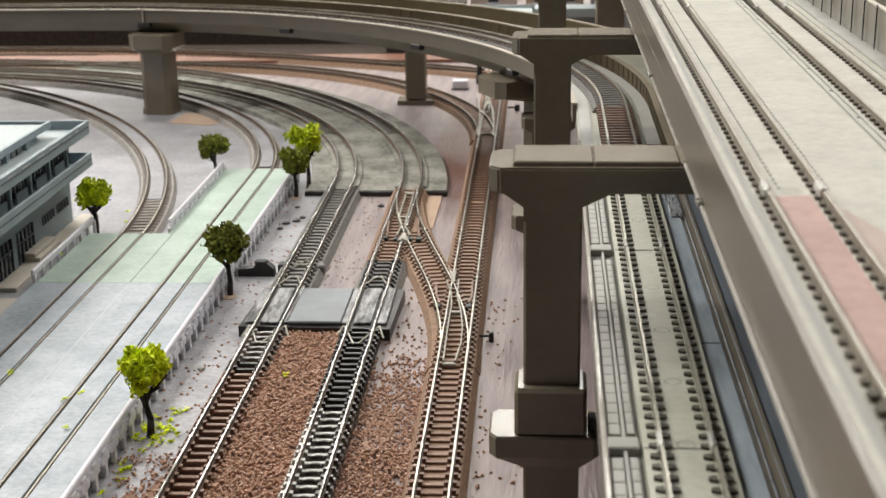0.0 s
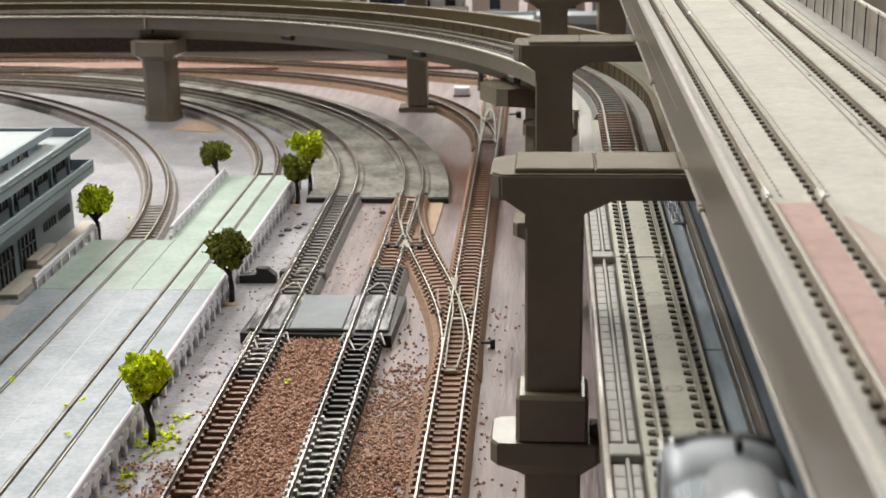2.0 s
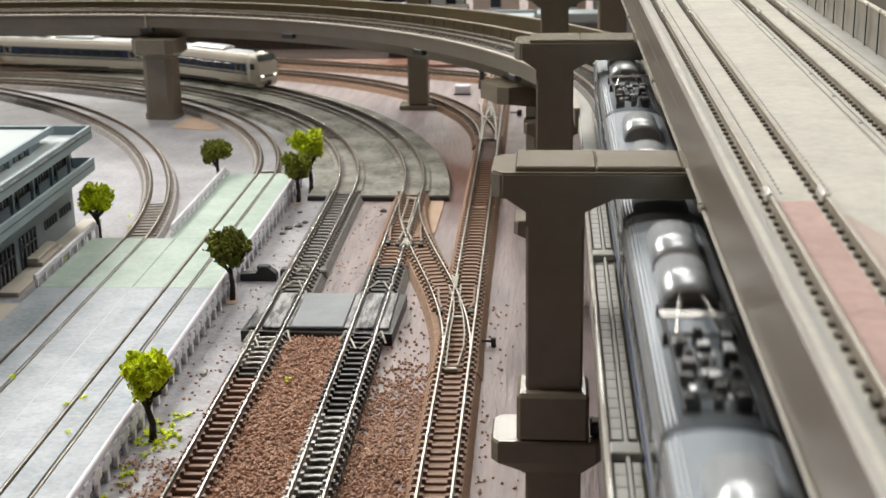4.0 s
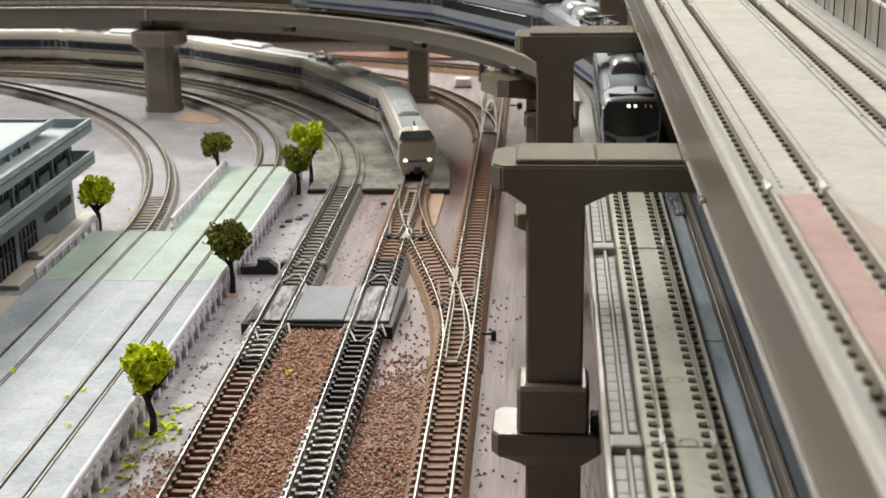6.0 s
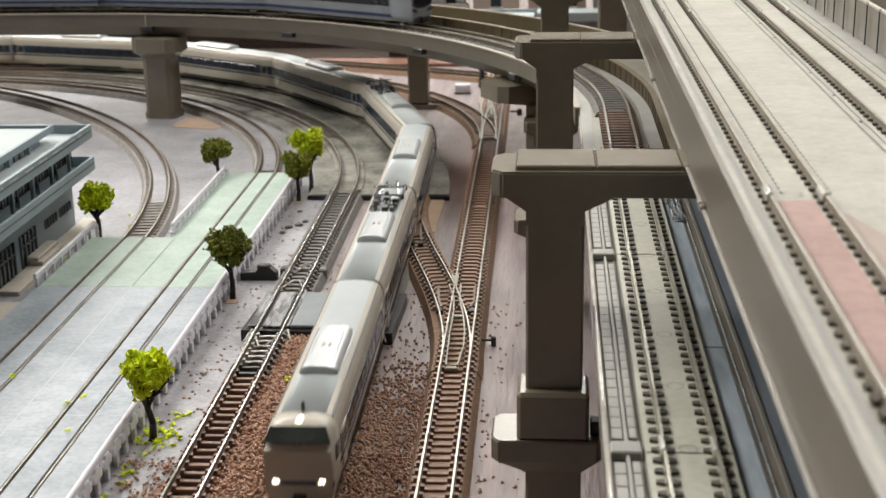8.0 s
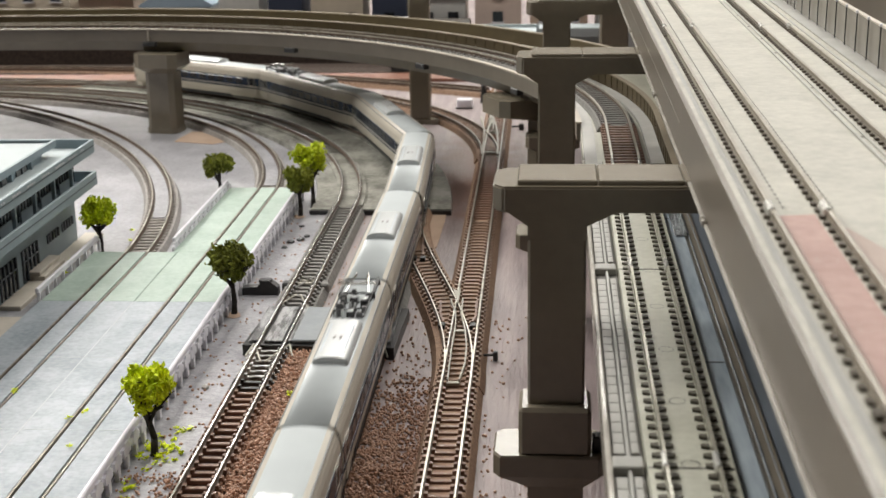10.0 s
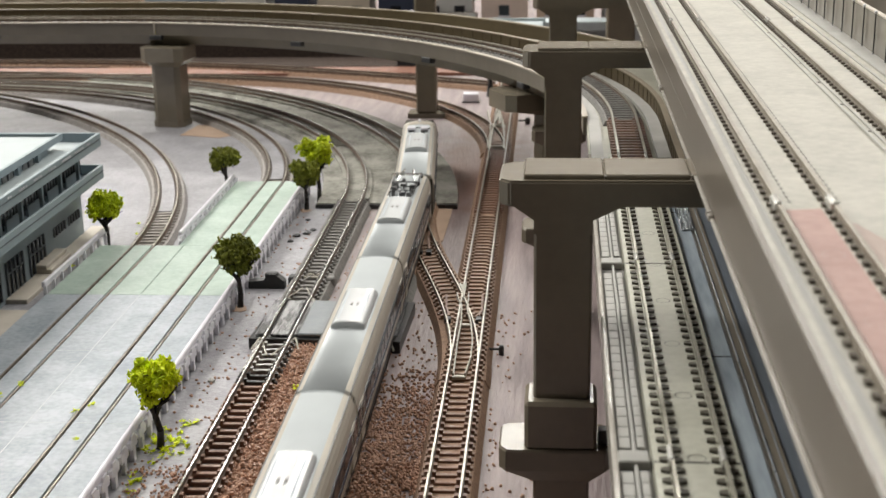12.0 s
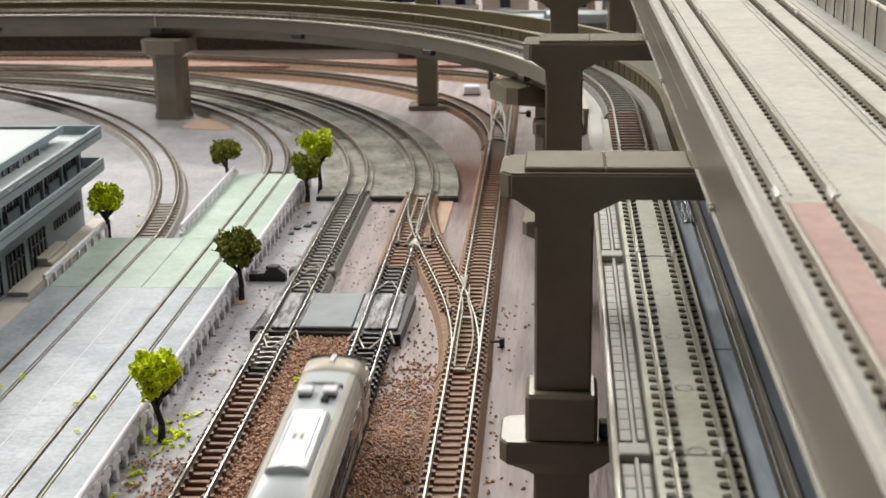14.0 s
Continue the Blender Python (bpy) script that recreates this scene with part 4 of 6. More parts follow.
# ---------------------------------------------------------------- portal piers of the upper viaduct
def portal(y, label):
    ob = thing("portal_pier", SKEW @ pose(0, y, 0), label, "pier", "portal piers")
    cols = []
    for cx in (0.0042, 0.1080):
        lower = part("column", boxes((cx - 0.0069, cx + 0.0069, -0.0065, 0.0035, 0.0, 0.0975), bev=0.0006), PIER, ob)
        top = [(-0.0153, -0.0080), (-0.0136, -0.0105), (0.0104, -0.0105), (0.0120, -0.0080), (0.0120, 0.0040), (0.0104, 0.0060), (-0.0136, 0.0060), (-0.0153, 0.0040)]
        low = [(max(-0.0069, min(0.0069, a)), b * 0.72 - 0.001) for a, b in top]
        bm = bmesh.new()
        rows = [[bm.verts.new((cx + a, b, z)) for a, b in pts] for pts, z in ((low, 0.0272), (top, 0.0306), (top, 0.0356), ([(a * 0.97, b * 0.97) for a, b in top], 0.0362))]
        for r, q in zip(rows, rows[1:]):
            for k in range(8):
                bm.faces.new((r[k], r[(k + 1) % 8], q[(k + 1) % 8], q[k]))
        bm.faces.new(rows[0][::-1])
        bm.faces.new(rows[-1])
        part("bracket", bm, PIER, lower, "bracket with sloped underside")
        part("collar", boxes((cx - 0.0090, cx + 0.0086, -0.0098, 0.0040, 0.0358, 0.0484), bev=0.0009), PIER, lower, "thick collar joining two column lengths")
        bear = [(cx + 0.0090, cx + 0.0116, -0.007, -0.003, 0.0360, 0.0400)]
        part("bolt", boxes(*bear, bev=0.0004), BLACK, lower)
    beam = prism(bmesh.new(), [(-0.0108, -0.0070), (-0.0084, -0.0098), (0.1206, -0.0098), (0.1230, -0.0070), (0.1230, 0.0076), (0.1206, 0.0102), (-0.0084, 0.0102), (-0.0108, 0.0076)], 0.0974, 0.1036)
    bmesh.ops.bevel(beam, geom=list(beam.edges), offset=0.0005, segments=2, affect="EDGES")
    cap = part("crossbeam", beam, PIER, ob, "long crossbeam with chamfered ends")
    for cx in (0.0042, 0.1080):
        haunch = prism(bmesh.new(), [(cx - 0.0125, 0.0974), (cx - 0.0069, 0.0935), (cx - 0.0069, 0.0900), (cx + 0.0069, 0.0900), (cx + 0.0069, 0.0935), (cx + 0.0150, 0.0974)], -0.0070, 0.0040, "y")
        part("haunch", haunch, PIER, cap)
    for x0, x1 in ((-0.0051, 0.01345), (0.01365, 0.0332), (0.0334, 0.098), (0.0982, 0.117)):
        part("bearing_plate", boxes((x0, x1, -0.0080, 0.0090, 0.1034, 0.1048), bev=0.0003), PIER, cap)


for k, y in enumerate((0.1215, 0.3155, 0.5110, 0.6900, 0.88)):
    portal(y, "taupe plastic portal pier with crossbeam and collars under the upper viaduct")

# ---------------------------------------------------------------- upper viaduct
DZ = 0.1169
up = thing("upper_viaduct", SKEW, "double track upper viaduct with beige deck and grey parapets", "viaduct")
U0, U1 = -1.2, 1.3
UX0, UX1 = 0.0347, 0.0975
clip = prism(bmesh.new(), [(-0.0004, -0.0008), (0.0006, -0.0010), (0.0006, 0.0010), (-0.0004, 0.0008)], 0.0, 0.0007)
clip2 = bpy.data.meshes.new("rail_clip")
clip.to_mesh(clip2)
clip.free()
clip2.materials.append(DARKCLIP)
part("box_girder", boxes((UX0 + 0.0012, UX1, U0, U1, 0.1050, 0.1140)), PARAPET, up)
face = part("edge_girder", sweep(bmesh.new(), [(UX0, U0, 0), (UX0, U1, 0)], [(0.0, 0.1042), (0.0012, 0.1049), (0.0012, 0.1180), (0.0, 0.1180)]), PARAPET, up, "smooth taupe edge girder")
# pale strip modelled as the highlight on the girder's bottom edge
part("edge_highlight", boxes((UX0 - 0.0009, UX0, U0, U1, 0.1040, 0.1046), bev=0.0002), GLOSSEDGE, face, "thin pale strip drawn as the edge highlight")
part("groove", boxes((UX0 - 0.00012, UX0, 0.34, U1, 0.1117, 0.11182)), PARAPET, face, "fine raised line along the girder")
for yj in (0.1275, 0.2735, 0.4195, 0.5655):
    part("joint_cover", boxes((UX0 - 0.0014, UX0 - 0.0001, yj - 0.0022, yj - 0.0008, 0.1039, 0.1054), (UX0 - 0.0014, UX0 - 0.0001, yj + 0.0008, yj + 0.0022, 0.1039, 0.1054), bev=0.0003), GLOSSEDGE, face, "pale joint lug")
part("coping", boxes((UX0 + 0.0012, UX0 + 0.0024, U0, U1, 0.1135, 0.1179)), BEIGE, up)
part("gutter", boxes((UX0 + 0.0026, UX0 + 0.0049, U0, U1, 0.1130, 0.1158), bev=0.0003), WALKWAY, up)
part("deck", boxes((UX0 + 0.0012, 0.0912, U0, U1, 0.1135, 0.1152)), BEIGE, up, "beige deck")
for cx, s1 in ((0.0468, 0.234), (0.0803, 9)):
    for side in (-1, 1):
        o = cx + side * 0.00485
        rl = part("rail", boxes((o - 0.00040, o + 0.00040, U0, U1, DZ - 0.0007, DZ)), DULLRAIL, up, "dull painted rail head")
        part("foot", boxes((o - 0.0006, o + 0.0008, U0, U1, 0.1152, 0.1158), (o - 0.0003, o + 0.0003, U0, U1, 0.1161, DZ - 0.0007)), DULLRAIL, rl)
    if cx > 0.06:
        part("slab_edge", boxes((cx - 0.0096, cx - 0.0090, U0, U1, 0.1152, 0.1158), (cx - 0.0078, cx - 0.0074, U0, U1, 0.1152, 0.1157), bev=0.0001), WALKWAY, up, "pale raised slab edge")
        part("slab_edge", boxes((cx + 0.0083, cx + 0.0088, U0, U1, 0.1152, 0.1156)), WALKWAY, up)
    for k in range(12):
        y = 0.180 + 0.0316 * k
        ring = bmesh.new()
        spots = [(math.cos(2 * math.pi * i / 20), math.sin(2 * math.pi * i / 20)) for i in range(20)]
        r0 = [ring.verts.new((cx + 0.0019 * a, y + 0.0019 * b, 0.11535)) for a, b in spots]
        r1 = [ring.verts.new((cx + 0.00178 * a, y + 0.00178 * b, 0.11535)) for a, b in spots]
        for i in range(20):
            ring.faces.new((r0[i], r0[(i + 1) % 20], r1[(i + 1) % 20], r1[i]))
        bmesh.ops.extrude_face_region(ring, geom=list(ring.faces))
        part("ring", ring, PALECONC, up, "thin moulded ring mark")
        part("joint", boxes((cx - 0.0090, cx - 0.0078, y - 0.0002, y + 0.0002, 0.1150, 0.1154)), GREYBASE, up)
    dots = bmesh.new()
    y = 0.10
    while y < 0.95:
        if cx < 0.06 and y > 0.243:
            box(dots, cx - 0.0021, cx - 0.0017, y, y + 0.0011, 0.1150, 0.11535)
            box(dots, cx + 0.0068, cx + 0.0071, y, y + 0.0008, 0.1150, 0.1153)
        y += 0.0032
    if cx < 0.06:
        ob = part("dotted_line", dots, GREYBASE, up)
        ob["kind"] = "stuff"
    far = bmesh.new()
    near_n = 0
    y = 0.07
    while y < 1.0:
        for side in (-1, 1):
            for d in (-0.0011,):
                x = cx + side * 0.00485 + d
                if 0.15 < y < 0.47 and near_n < 296:
                    share("rail_clip", clip2, up, pose(x, y, 0.1151))
                    near_n += 1
                else:
                    box(far, x - 0.0005, x + 0.0006, y - 0.0011, y + 0.0011, 0.1151, 0.1161)
        y += 0.0044
    ob = part("far_clip", far, DARKCLIP, up)
    ob["kind"] = "stuff"
    for yj in (0.2395, 0.4875, 0.7355):
        for side in (-1, 1):
            o = cx + side * 0.00485
            part("rail_joiner", boxes((o - 0.0009, o + 0.0004, yj - 0.0030, yj + 0.0030, 0.1152, 0.1173), bev=0.0003), JOINER, up, "silver rail joiner")
bm = prism(bmesh.new(), [(0.0434, 0.10), (0.0498, 0.10), (0.0498, 0.2395), (0.0434, 0.2385)], 0.1150, 0.11535)
part("pink_patch", bm, PINK, up, "faded pink painted patch between the rails")
bm = prism(bmesh.new(), [(0.0523, 0.10), (0.0640, 0.10), (0.0625, 0.150), (0.0590, 0.2120), (0.0540, 0.2300), (0.0523, 0.2320)], 0.1150, 0.11530)
part("pink_patch", bm, mat("pale_pink_patch", (0.42, 0.325, 0.28), (0.37, 0.285, 0.245), 50, 0.6), up, "faint pink stain on the deck")
# right walkway and railing
part("walkway", boxes((0.0912, UX1, U0, U1, 0.1135, 0.1158)), WALKWAY, up)
fe = thing("deck_railing", SKEW, "grey parapet wall with thin dark railing posts", "railing")
part("panel", boxes((0.0962, 0.0975, U0, U1, 0.1158, 0.1275)), SCREEN, fe, "smooth taupe screen panel")
part("handrail", boxes((0.0960, 0.0977, U0, U1, 0.1275, 0.1279)), CREAM, fe, "pale top rail")
post = bpy.data.meshes.new("post")
bm = boxes((-0.00018, 0.00018, -0.00018, 0.00018, 0, 0.0119))
bm.to_mesh(post)
bm.free()
post.materials.append(DKGREY)
knob = bpy.data.meshes.new("knob")
bm = boxes((-0.0004, 0.0004, -0.0004, 0.0004, 0, 0.0010), bev=0.0002)
bm.to_mesh(knob)
bm.free()
knob.materials.append(WHITE)
y = 0.206
while y < 1.0:
    share("post", post, fe, pose(0.0956, y, 0.1158))
    share("knob", knob, fe, pose(0.0956, y, 0.1277))
    y += 0.016
# neighbouring structure right of the deck
nb = thing("station_platform", SKEW, "taupe platform edge beyond the upper viaduct", "platform")
part("wall", boxes((0.1300, 0.1320, U0, U1, 0.0, 0.1230)), PARAPET, nb)
part("top", boxes((0.1320, 0.2200, U0, U1, 0.1200, 0.1230)), BEIGE, nb)

# ---------------------------------------------------------------- building
def building():
    ob = thing("office_building", pose(0, 0, 0), "three storey blue grey plastic office building with balconies", "building")
    XW, X2, XB_, Y0, Y1 = -0.2192, -0.2150, -0.2085, 0.300, 0.6155
    part("wall", boxes((-0.34, XW, Y0, Y1 - 0.004, 0.0, 0.0278)), BLDG, ob)
    part("first_floor_wall", boxes((-0.34, X2, Y0, 0.5965, 0.0292, 0.0440)), BLDG, ob)
    XU = -0.2222
    part("upper_wall", boxes((-0.34, XU - 0.0018, Y0, 0.5880, 0.0440, 0.0492)), BLDG, ob)
    y = 0.486
    while y < 0.575:
        w = part("window", boxes((XU - 0.0024, XU - 0.0014, y, y + 0.0130, 0.0452, 0.0490)), GLASSDK, ob, "dark glazed window")
        part("frame", boxes((XU - 0.0018, XU - 0.0010, y + 0.0060, y + 0.0066, 0.0452, 0.0490)), GLAZEBRK, w)
        part("fin", boxes((XU - 0.0020, XU - 0.0002, y + 0.0150, y + 0.0168, 0.0440, 0.0490)), BLDG, ob, "blue grey dividing fin")
        y += 0.0235
    rf = part("roof", boxes((-0.34, XU, Y0, 0.6000, 0.0490, 0.0508)), BLDGROOF, ob, "pale flat roof")
    part("parapet", boxes((XU - 0.0010, XU + 0.0006, Y0, 0.6020, 0.0490, 0.0522), (-0.34, XU - 0.0010, 0.6004, 0.6020, 0.0490, 0.0522), bev=0.0002), BLDG, rf)
    terr = part("terrace", boxes((-0.34, XB_ - 0.0012, Y0, Y1 - 0.001, 0.0440, 0.0452)), BLDGROOF, ob, "pale roof terrace")
    part("railing", boxes((XB_ - 0.0014, XB_, Y0, Y1, 0.0432, 0.0495), (-0.34, XB_ - 0.0014, Y1 - 0.0014, Y1, 0.0432, 0.0495), bev=0.0002), BLDG, terr, "blue grey parapet")
    part("groove", boxes((XB_ - 0.0001, XB_ + 0.0002, Y0, Y1 - 0.001, 0.0466, 0.0470)), GLAZEBRK, terr)
    dots = bmesh.new()
    y = 0.50
    while y < 0.60:
        if int(y * 1000) % 17 < 11:
            box(dots, XB_, XB_ + 0.0003, y, y + 0.0010, 0.0475, 0.0482)
        y += 0.0024
    part("vents", dots, WHITE, terr, "row of small pale vents")
    bal = part("balcony", boxes((-0.33, XB_ - 0.0014, Y0, Y1 - 0.0014, 0.0278, 0.0292)), BLDG, ob)
    part("railing", boxes((XB_ - 0.0014, XB_, Y0, Y1, 0.0278, 0.0342), (XW - 0.01, XB_ - 0.0014, Y1 - 0.0014, Y1, 0.0278, 0.0342), bev=0.0002), BLDG, bal, "blue grey balcony parapet")
    part("groove", boxes((XB_ - 0.0001, XB_ + 0.0002, Y0, Y1 - 0.001, 0.0312, 0.0316)), GLAZEBRK, bal)
    for z0, z1, xw in ((0.0342, 0.0428, X2),):
        y = 0.486
        while y < 0.580:
            w = part("window", boxes((xw - 0.001, xw + 0.0004, y, y + 0.0135, z0, z1)), GLASSDK, ob, "dark glazed window")
            part("frame", boxes((xw, xw + 0.0008, y - 0.0005, y + 0.0003, z0, z1), (xw, xw + 0.0008, y + 0.0032, y + 0.0036, z0, z1), (xw, xw + 0.0008, y + 0.0064, y + 0.0070, z0, z1),
                                (xw, xw + 0.0008, y + 0.0100, y + 0.0104, z0, z1), (xw, xw + 0.0008, y + 0.0132, y + 0.0140, z0, z1)), GLAZEBRK, w)
            part("panel", boxes((xw, xw + 0.0010, y + 0.0003, y + 0.0132, z0 - 0.0030, z0 + 0.0016)), BLDG, w)
            part("fin", boxes((xw, xw + 0.0018, y + 0.0150, y + 0.0168, z0 - 0.0030, z1 + 0.001)), BLDG, ob, "blue grey dividing fin")
            # flat dark panel in place of a shaded hollow
            part("recess_shade", boxes((xw - 0.001, xw + 0.0003, y + 0.0175, y + 0.0222, z0 - 0.002, z1)), GLASSDK, ob, "dark flat panel standing for a shaded recess beside the fin")
            y += 0.0235
    y = 0.49
    while y < 0.56:
        w = part("door", boxes((XW - 0.001, XW + 0.0004, y, y + 0.0180, 0.0025, 0.0165)), GLASSDK, ob, "dark glazed entrance")
        bars = [(XW, XW + 0.0009, y + k * 0.0045 - 0.0004, y + k * 0.0045 + 0.0004, 0.0025, 0.0165) for k in range(5)]
        part("frame", boxes(*bars, (XW, XW + 0.0009, y, y + 0.018, 0.0112, 0.0118)), GLAZEBRK, w)
        y += 0.0255
    for y in (0.578, 0.5975):
        w = part("window", boxes((XW - 0.001, XW + 0.0004, y - 0.006, y + 0.008, 0.0110, 0.0150)), GLASSDK, ob, "dark strip window")
        part("frame", boxes(*[(XW, XW + 0.0009, y - 0.006 + k * 0.0035 - 0.0003, y - 0.006 + k * 0.0035 + 0.0003, 0.0110, 0.0150) for k in range(5)]), GLAZEBRK, w)
    pv = thing("entrance_steps", pose(0, 0, 0), "tan stone steps and paving before the building", "steps")
    part("paving", boxes((-0.2191, -0.2100, 0.512, 0.622, 0.0, 0.0022), bev=0.0003), TANSTONE, pv)
    part("step", boxes((-0.2191, -0.2118, 0.546, 0.572, 0.0022, 0.0042), bev=0.0003), TANSTONE, pv)
    part("step", boxes((-0.2191, -0.2138, 0.546, 0.572, 0.0042, 0.0060), bev=0.0003), TANSTONE, pv)
    tagged(part("forecourt", boxes((-0.2191, -0.2012, 0.30, 0.500, 0.0, 0.0020))  , TANSTONE), "tan forecourt paving beside the street", "paving")


building()

# ---------------------------------------------------------------- trees
def leaf_crown(ob, cz, rx, rz, material, n, seed, off=(0, 0)):
    rn = random.Random(seed)
    verts, faces = [], []
    lobes = []
    for k in range(13):
        a = k * 2.4 + rn.uniform(-0.4, 0.4)
        h = rn.uniform(-0.75, 0.80)
        w = math.sqrt(max(0.1, 1 - h * h)) * rn.uniform(0.45, 0.74)
        lobes.append((Vector((math.cos(a) * w * rx, math.sin(a) * w * rx, cz + h * rz)), rn.uniform(0.30, 0.48) * rx))
    for _ in range(n):
        c, r = rn.choice(lobes)
        d = Vector((rn.gauss(0, 1), rn.gauss(0, 1), rn.gauss(0, 1))).normalized()
        p = c + d * r * (rn.uniform(0.2, 1.05) if rn.random() < 0.93 else rn.uniform(1.05, 1.4))
        k = len(verts)
        a = rn.uniform(0.0006, 0.0014)
        rot = Euler((rn.uniform(0, 6), rn.uniform(0, 6), rn.uniform(0, 6))).to_matrix()
        for q in ((-1.2, -0.35, 0.15), (1.2, -0.3, -0.1), (0.5, 0.8, 0.2), (-0.6, 0.5, -0.15), (0, 0, 0.45)):
            v = rot @ (Vector(q) * a)
            verts.append((p.x + v.x + off[0], p.y + v.y + off[1], p.z + v.z))
        faces += [(k, k + 1, k + 4), (k + 1, k + 2, k + 4), (k + 2, k + 3, k + 4), (k + 3, k, k + 4), (k + 3, k + 2, k + 1, k)]
    me = bpy.data.meshes.new("crown")
    me.from_pydata(verts, [], faces)
    me.materials.append(material)
    c = new("crown", me)
    c.parent = ob
    return c


def tree(x, y, height, spread, material, label, seed, lean=0.0, z=0.0):
    rn = random.Random(seed)
    ob = thing("tree", pose(x, y, z), label, "tree", "model trees")
    fork = height * 0.40
    bm = bmesh.new()
    pts = [(0, 0, -0.0005), (0.0004, 0, fork * 0.5), (lean, 0, fork), (lean * 0.6, 0.0, height * 0.62)]
    for i, (a, b) in enumerate(zip(pts, pts[1:])):
        tube(bm, a, b, 0.00125 - 0.0002 * i, 0.00110 - 0.0002 * i, 7)
    tube(bm, (0, 0, 0), (0, 0, 0.001), 0.0017, 0.0011, 7)
    part("trunk", bm, TRUNK, ob, "thin dark trunk", smooth=True)
    for k in range(7):
        a = rn.uniform(0, 6.28)
        bm = bmesh.new()
        s0 = (lean, 0, fork + rn.uniform(-0.002, 0.003))
        m1 = (lean + math.cos(a) * spread * 0.35, math.sin(a) * spread * 0.35, fork + height * 0.12)
        m2 = (math.cos(a) * spread * 0.68, math.sin(a) * spread * 0.68, fork + height * rn.uniform(0.2, 0.36))
        tube(bm, s0, m1, 0.0007, 0.0005, 5)
        tube(bm, m1, m2, 0.0005, 0.00025, 5)
        part("limb", bm, TRUNK, ob)
    leaf_crown(ob, height * 0.765, spread * 0.88, height * 0.175, material, 3000, seed)
    for k in range(14):
        a, zz = rn.uniform(0, 6.28), height * rn.uniform(0.5, 0.92)
        r = spread * rn.uniform(0.80, 1.02) * math.sqrt(max(0.15, 1 - ((zz - height * 0.71) / (height * 0.30)) ** 2))
        part("twig", tube(bmesh.new(), (math.cos(a) * r * 0.5, math.sin(a) * r * 0.5, zz - 0.001), (math.cos(a) * r, math.sin(a) * r, zz), 0.0003, 0.00015, 4), TRUNK, ob)
    return ob


tree(-0.1182, 0.379, 0.0300, 0.0092, LIME, "small lime green model tree with dark forked trunk", 1, -0.001)
tree(-0.1218, 0.5105, 0.0292, 0.0094, OLIVE, "small dark olive model tree on the board", 2)
tree(-0.1205, 0.660, 0.0255, 0.0084, OLIVE, "dark olive model tree beside the fence", 3)
tree(-0.1168, 0.677, 0.0355, 0.0094, LIME, "taller lime green model tree behind a darker one", 4)
tree(-0.2030, 0.596, 0.0250, 0.0088, LIME, "lime green model tree by the building corner", 5)
tree(-0.1705, 0.700, 0.0222, 0.0092, OLIVE, "dark olive model tree behind the green plates", 6)


def tuft(spots, label):
    verts, faces = [], []
    rn = random.Random(8)
    for x, y, z in spots:
        for _ in range(9):
            k = len(verts)
            p = Vector((x + rn.gauss(0, 0.0006), y + rn.gauss(0, 0.0007), z + rn.uniform(0, 0.0009)))
            for _k in range(4):
                verts.append(tuple(p + Vector((rn.uniform(-1, 1), rn.uniform(-1, 1), rn.uniform(-0.2, 1))) * 0.0009))
            faces += [(k, k + 1, k + 2), (k, k + 1, k + 3), (k + 1, k + 2, k + 3), (k, k + 2, k + 3)]
    me = bpy.data.meshes.new("foliage_crumbs")
    me.from_pydata(verts, [], faces)
    me.materials.append(LIME)
    tagged(new("foliage_crumbs", me), label, "foliage", kind="stuff")


rn = random.Random(21)
tuft([(-0.1175 + rn.gauss(0, 0.0035), 0.383 + rn.gauss(0, 0.009), 0.0) for _ in range(34)]
     + [(-0.119 + rn.gauss(0, 0.002), 0.345 + rn.gauss(0, 0.008), 0.0) for _ in range(5)], "lime foliage crumbs fallen round a tree")
tuft([(-0.149, 0.392, 0.006), (-0.1455, 0.397, 0.006), (-0.1415, 0.371, 0.006), (-0.1785, 0.404, 0.006), (-0.174, 0.413, 0.006), (-0.1035, 0.529, 0.0005), (-0.2105, 0.575, 0.0022),
      (-0.2100, 0.582, 0.0022), (-0.194, 0.612, 0.0005), (-0.198, 0.63, 0.0005), (-0.0835, 0.420, 0.0032), (-0.0555, 0.47, 0.0005), (-0.207, 0.560, 0.001)],
     "single lime foliage crumbs on street and board")

# ---------------------------------------------------------------- distance: houses and yard
HOUSE_WALLS = [mat("house_wall_" + n, c, None, 30, 0.7) for n, c in
               (("cream", (0.60, 0.52, 0.42)), ("grey", (0.45, 0.45, 0.45)), ("white", (0.60, 0.59, 0.57)), ("tan", (0.56, 0.42, 0.32)), ("navy", (0.03, 0.04, 0.075)), ("pink", (0.66, 0.52, 0.45)))]
HOUSE_ROOFS = [mat("house_roof_" + n, c, None, 60, 0.6) for n, c in (("blue", (0.33, 0.42, 0.52)), ("dark", (0.09, 0.09, 0.10)), ("brown", (0.16, 0.11, 0.085)))]


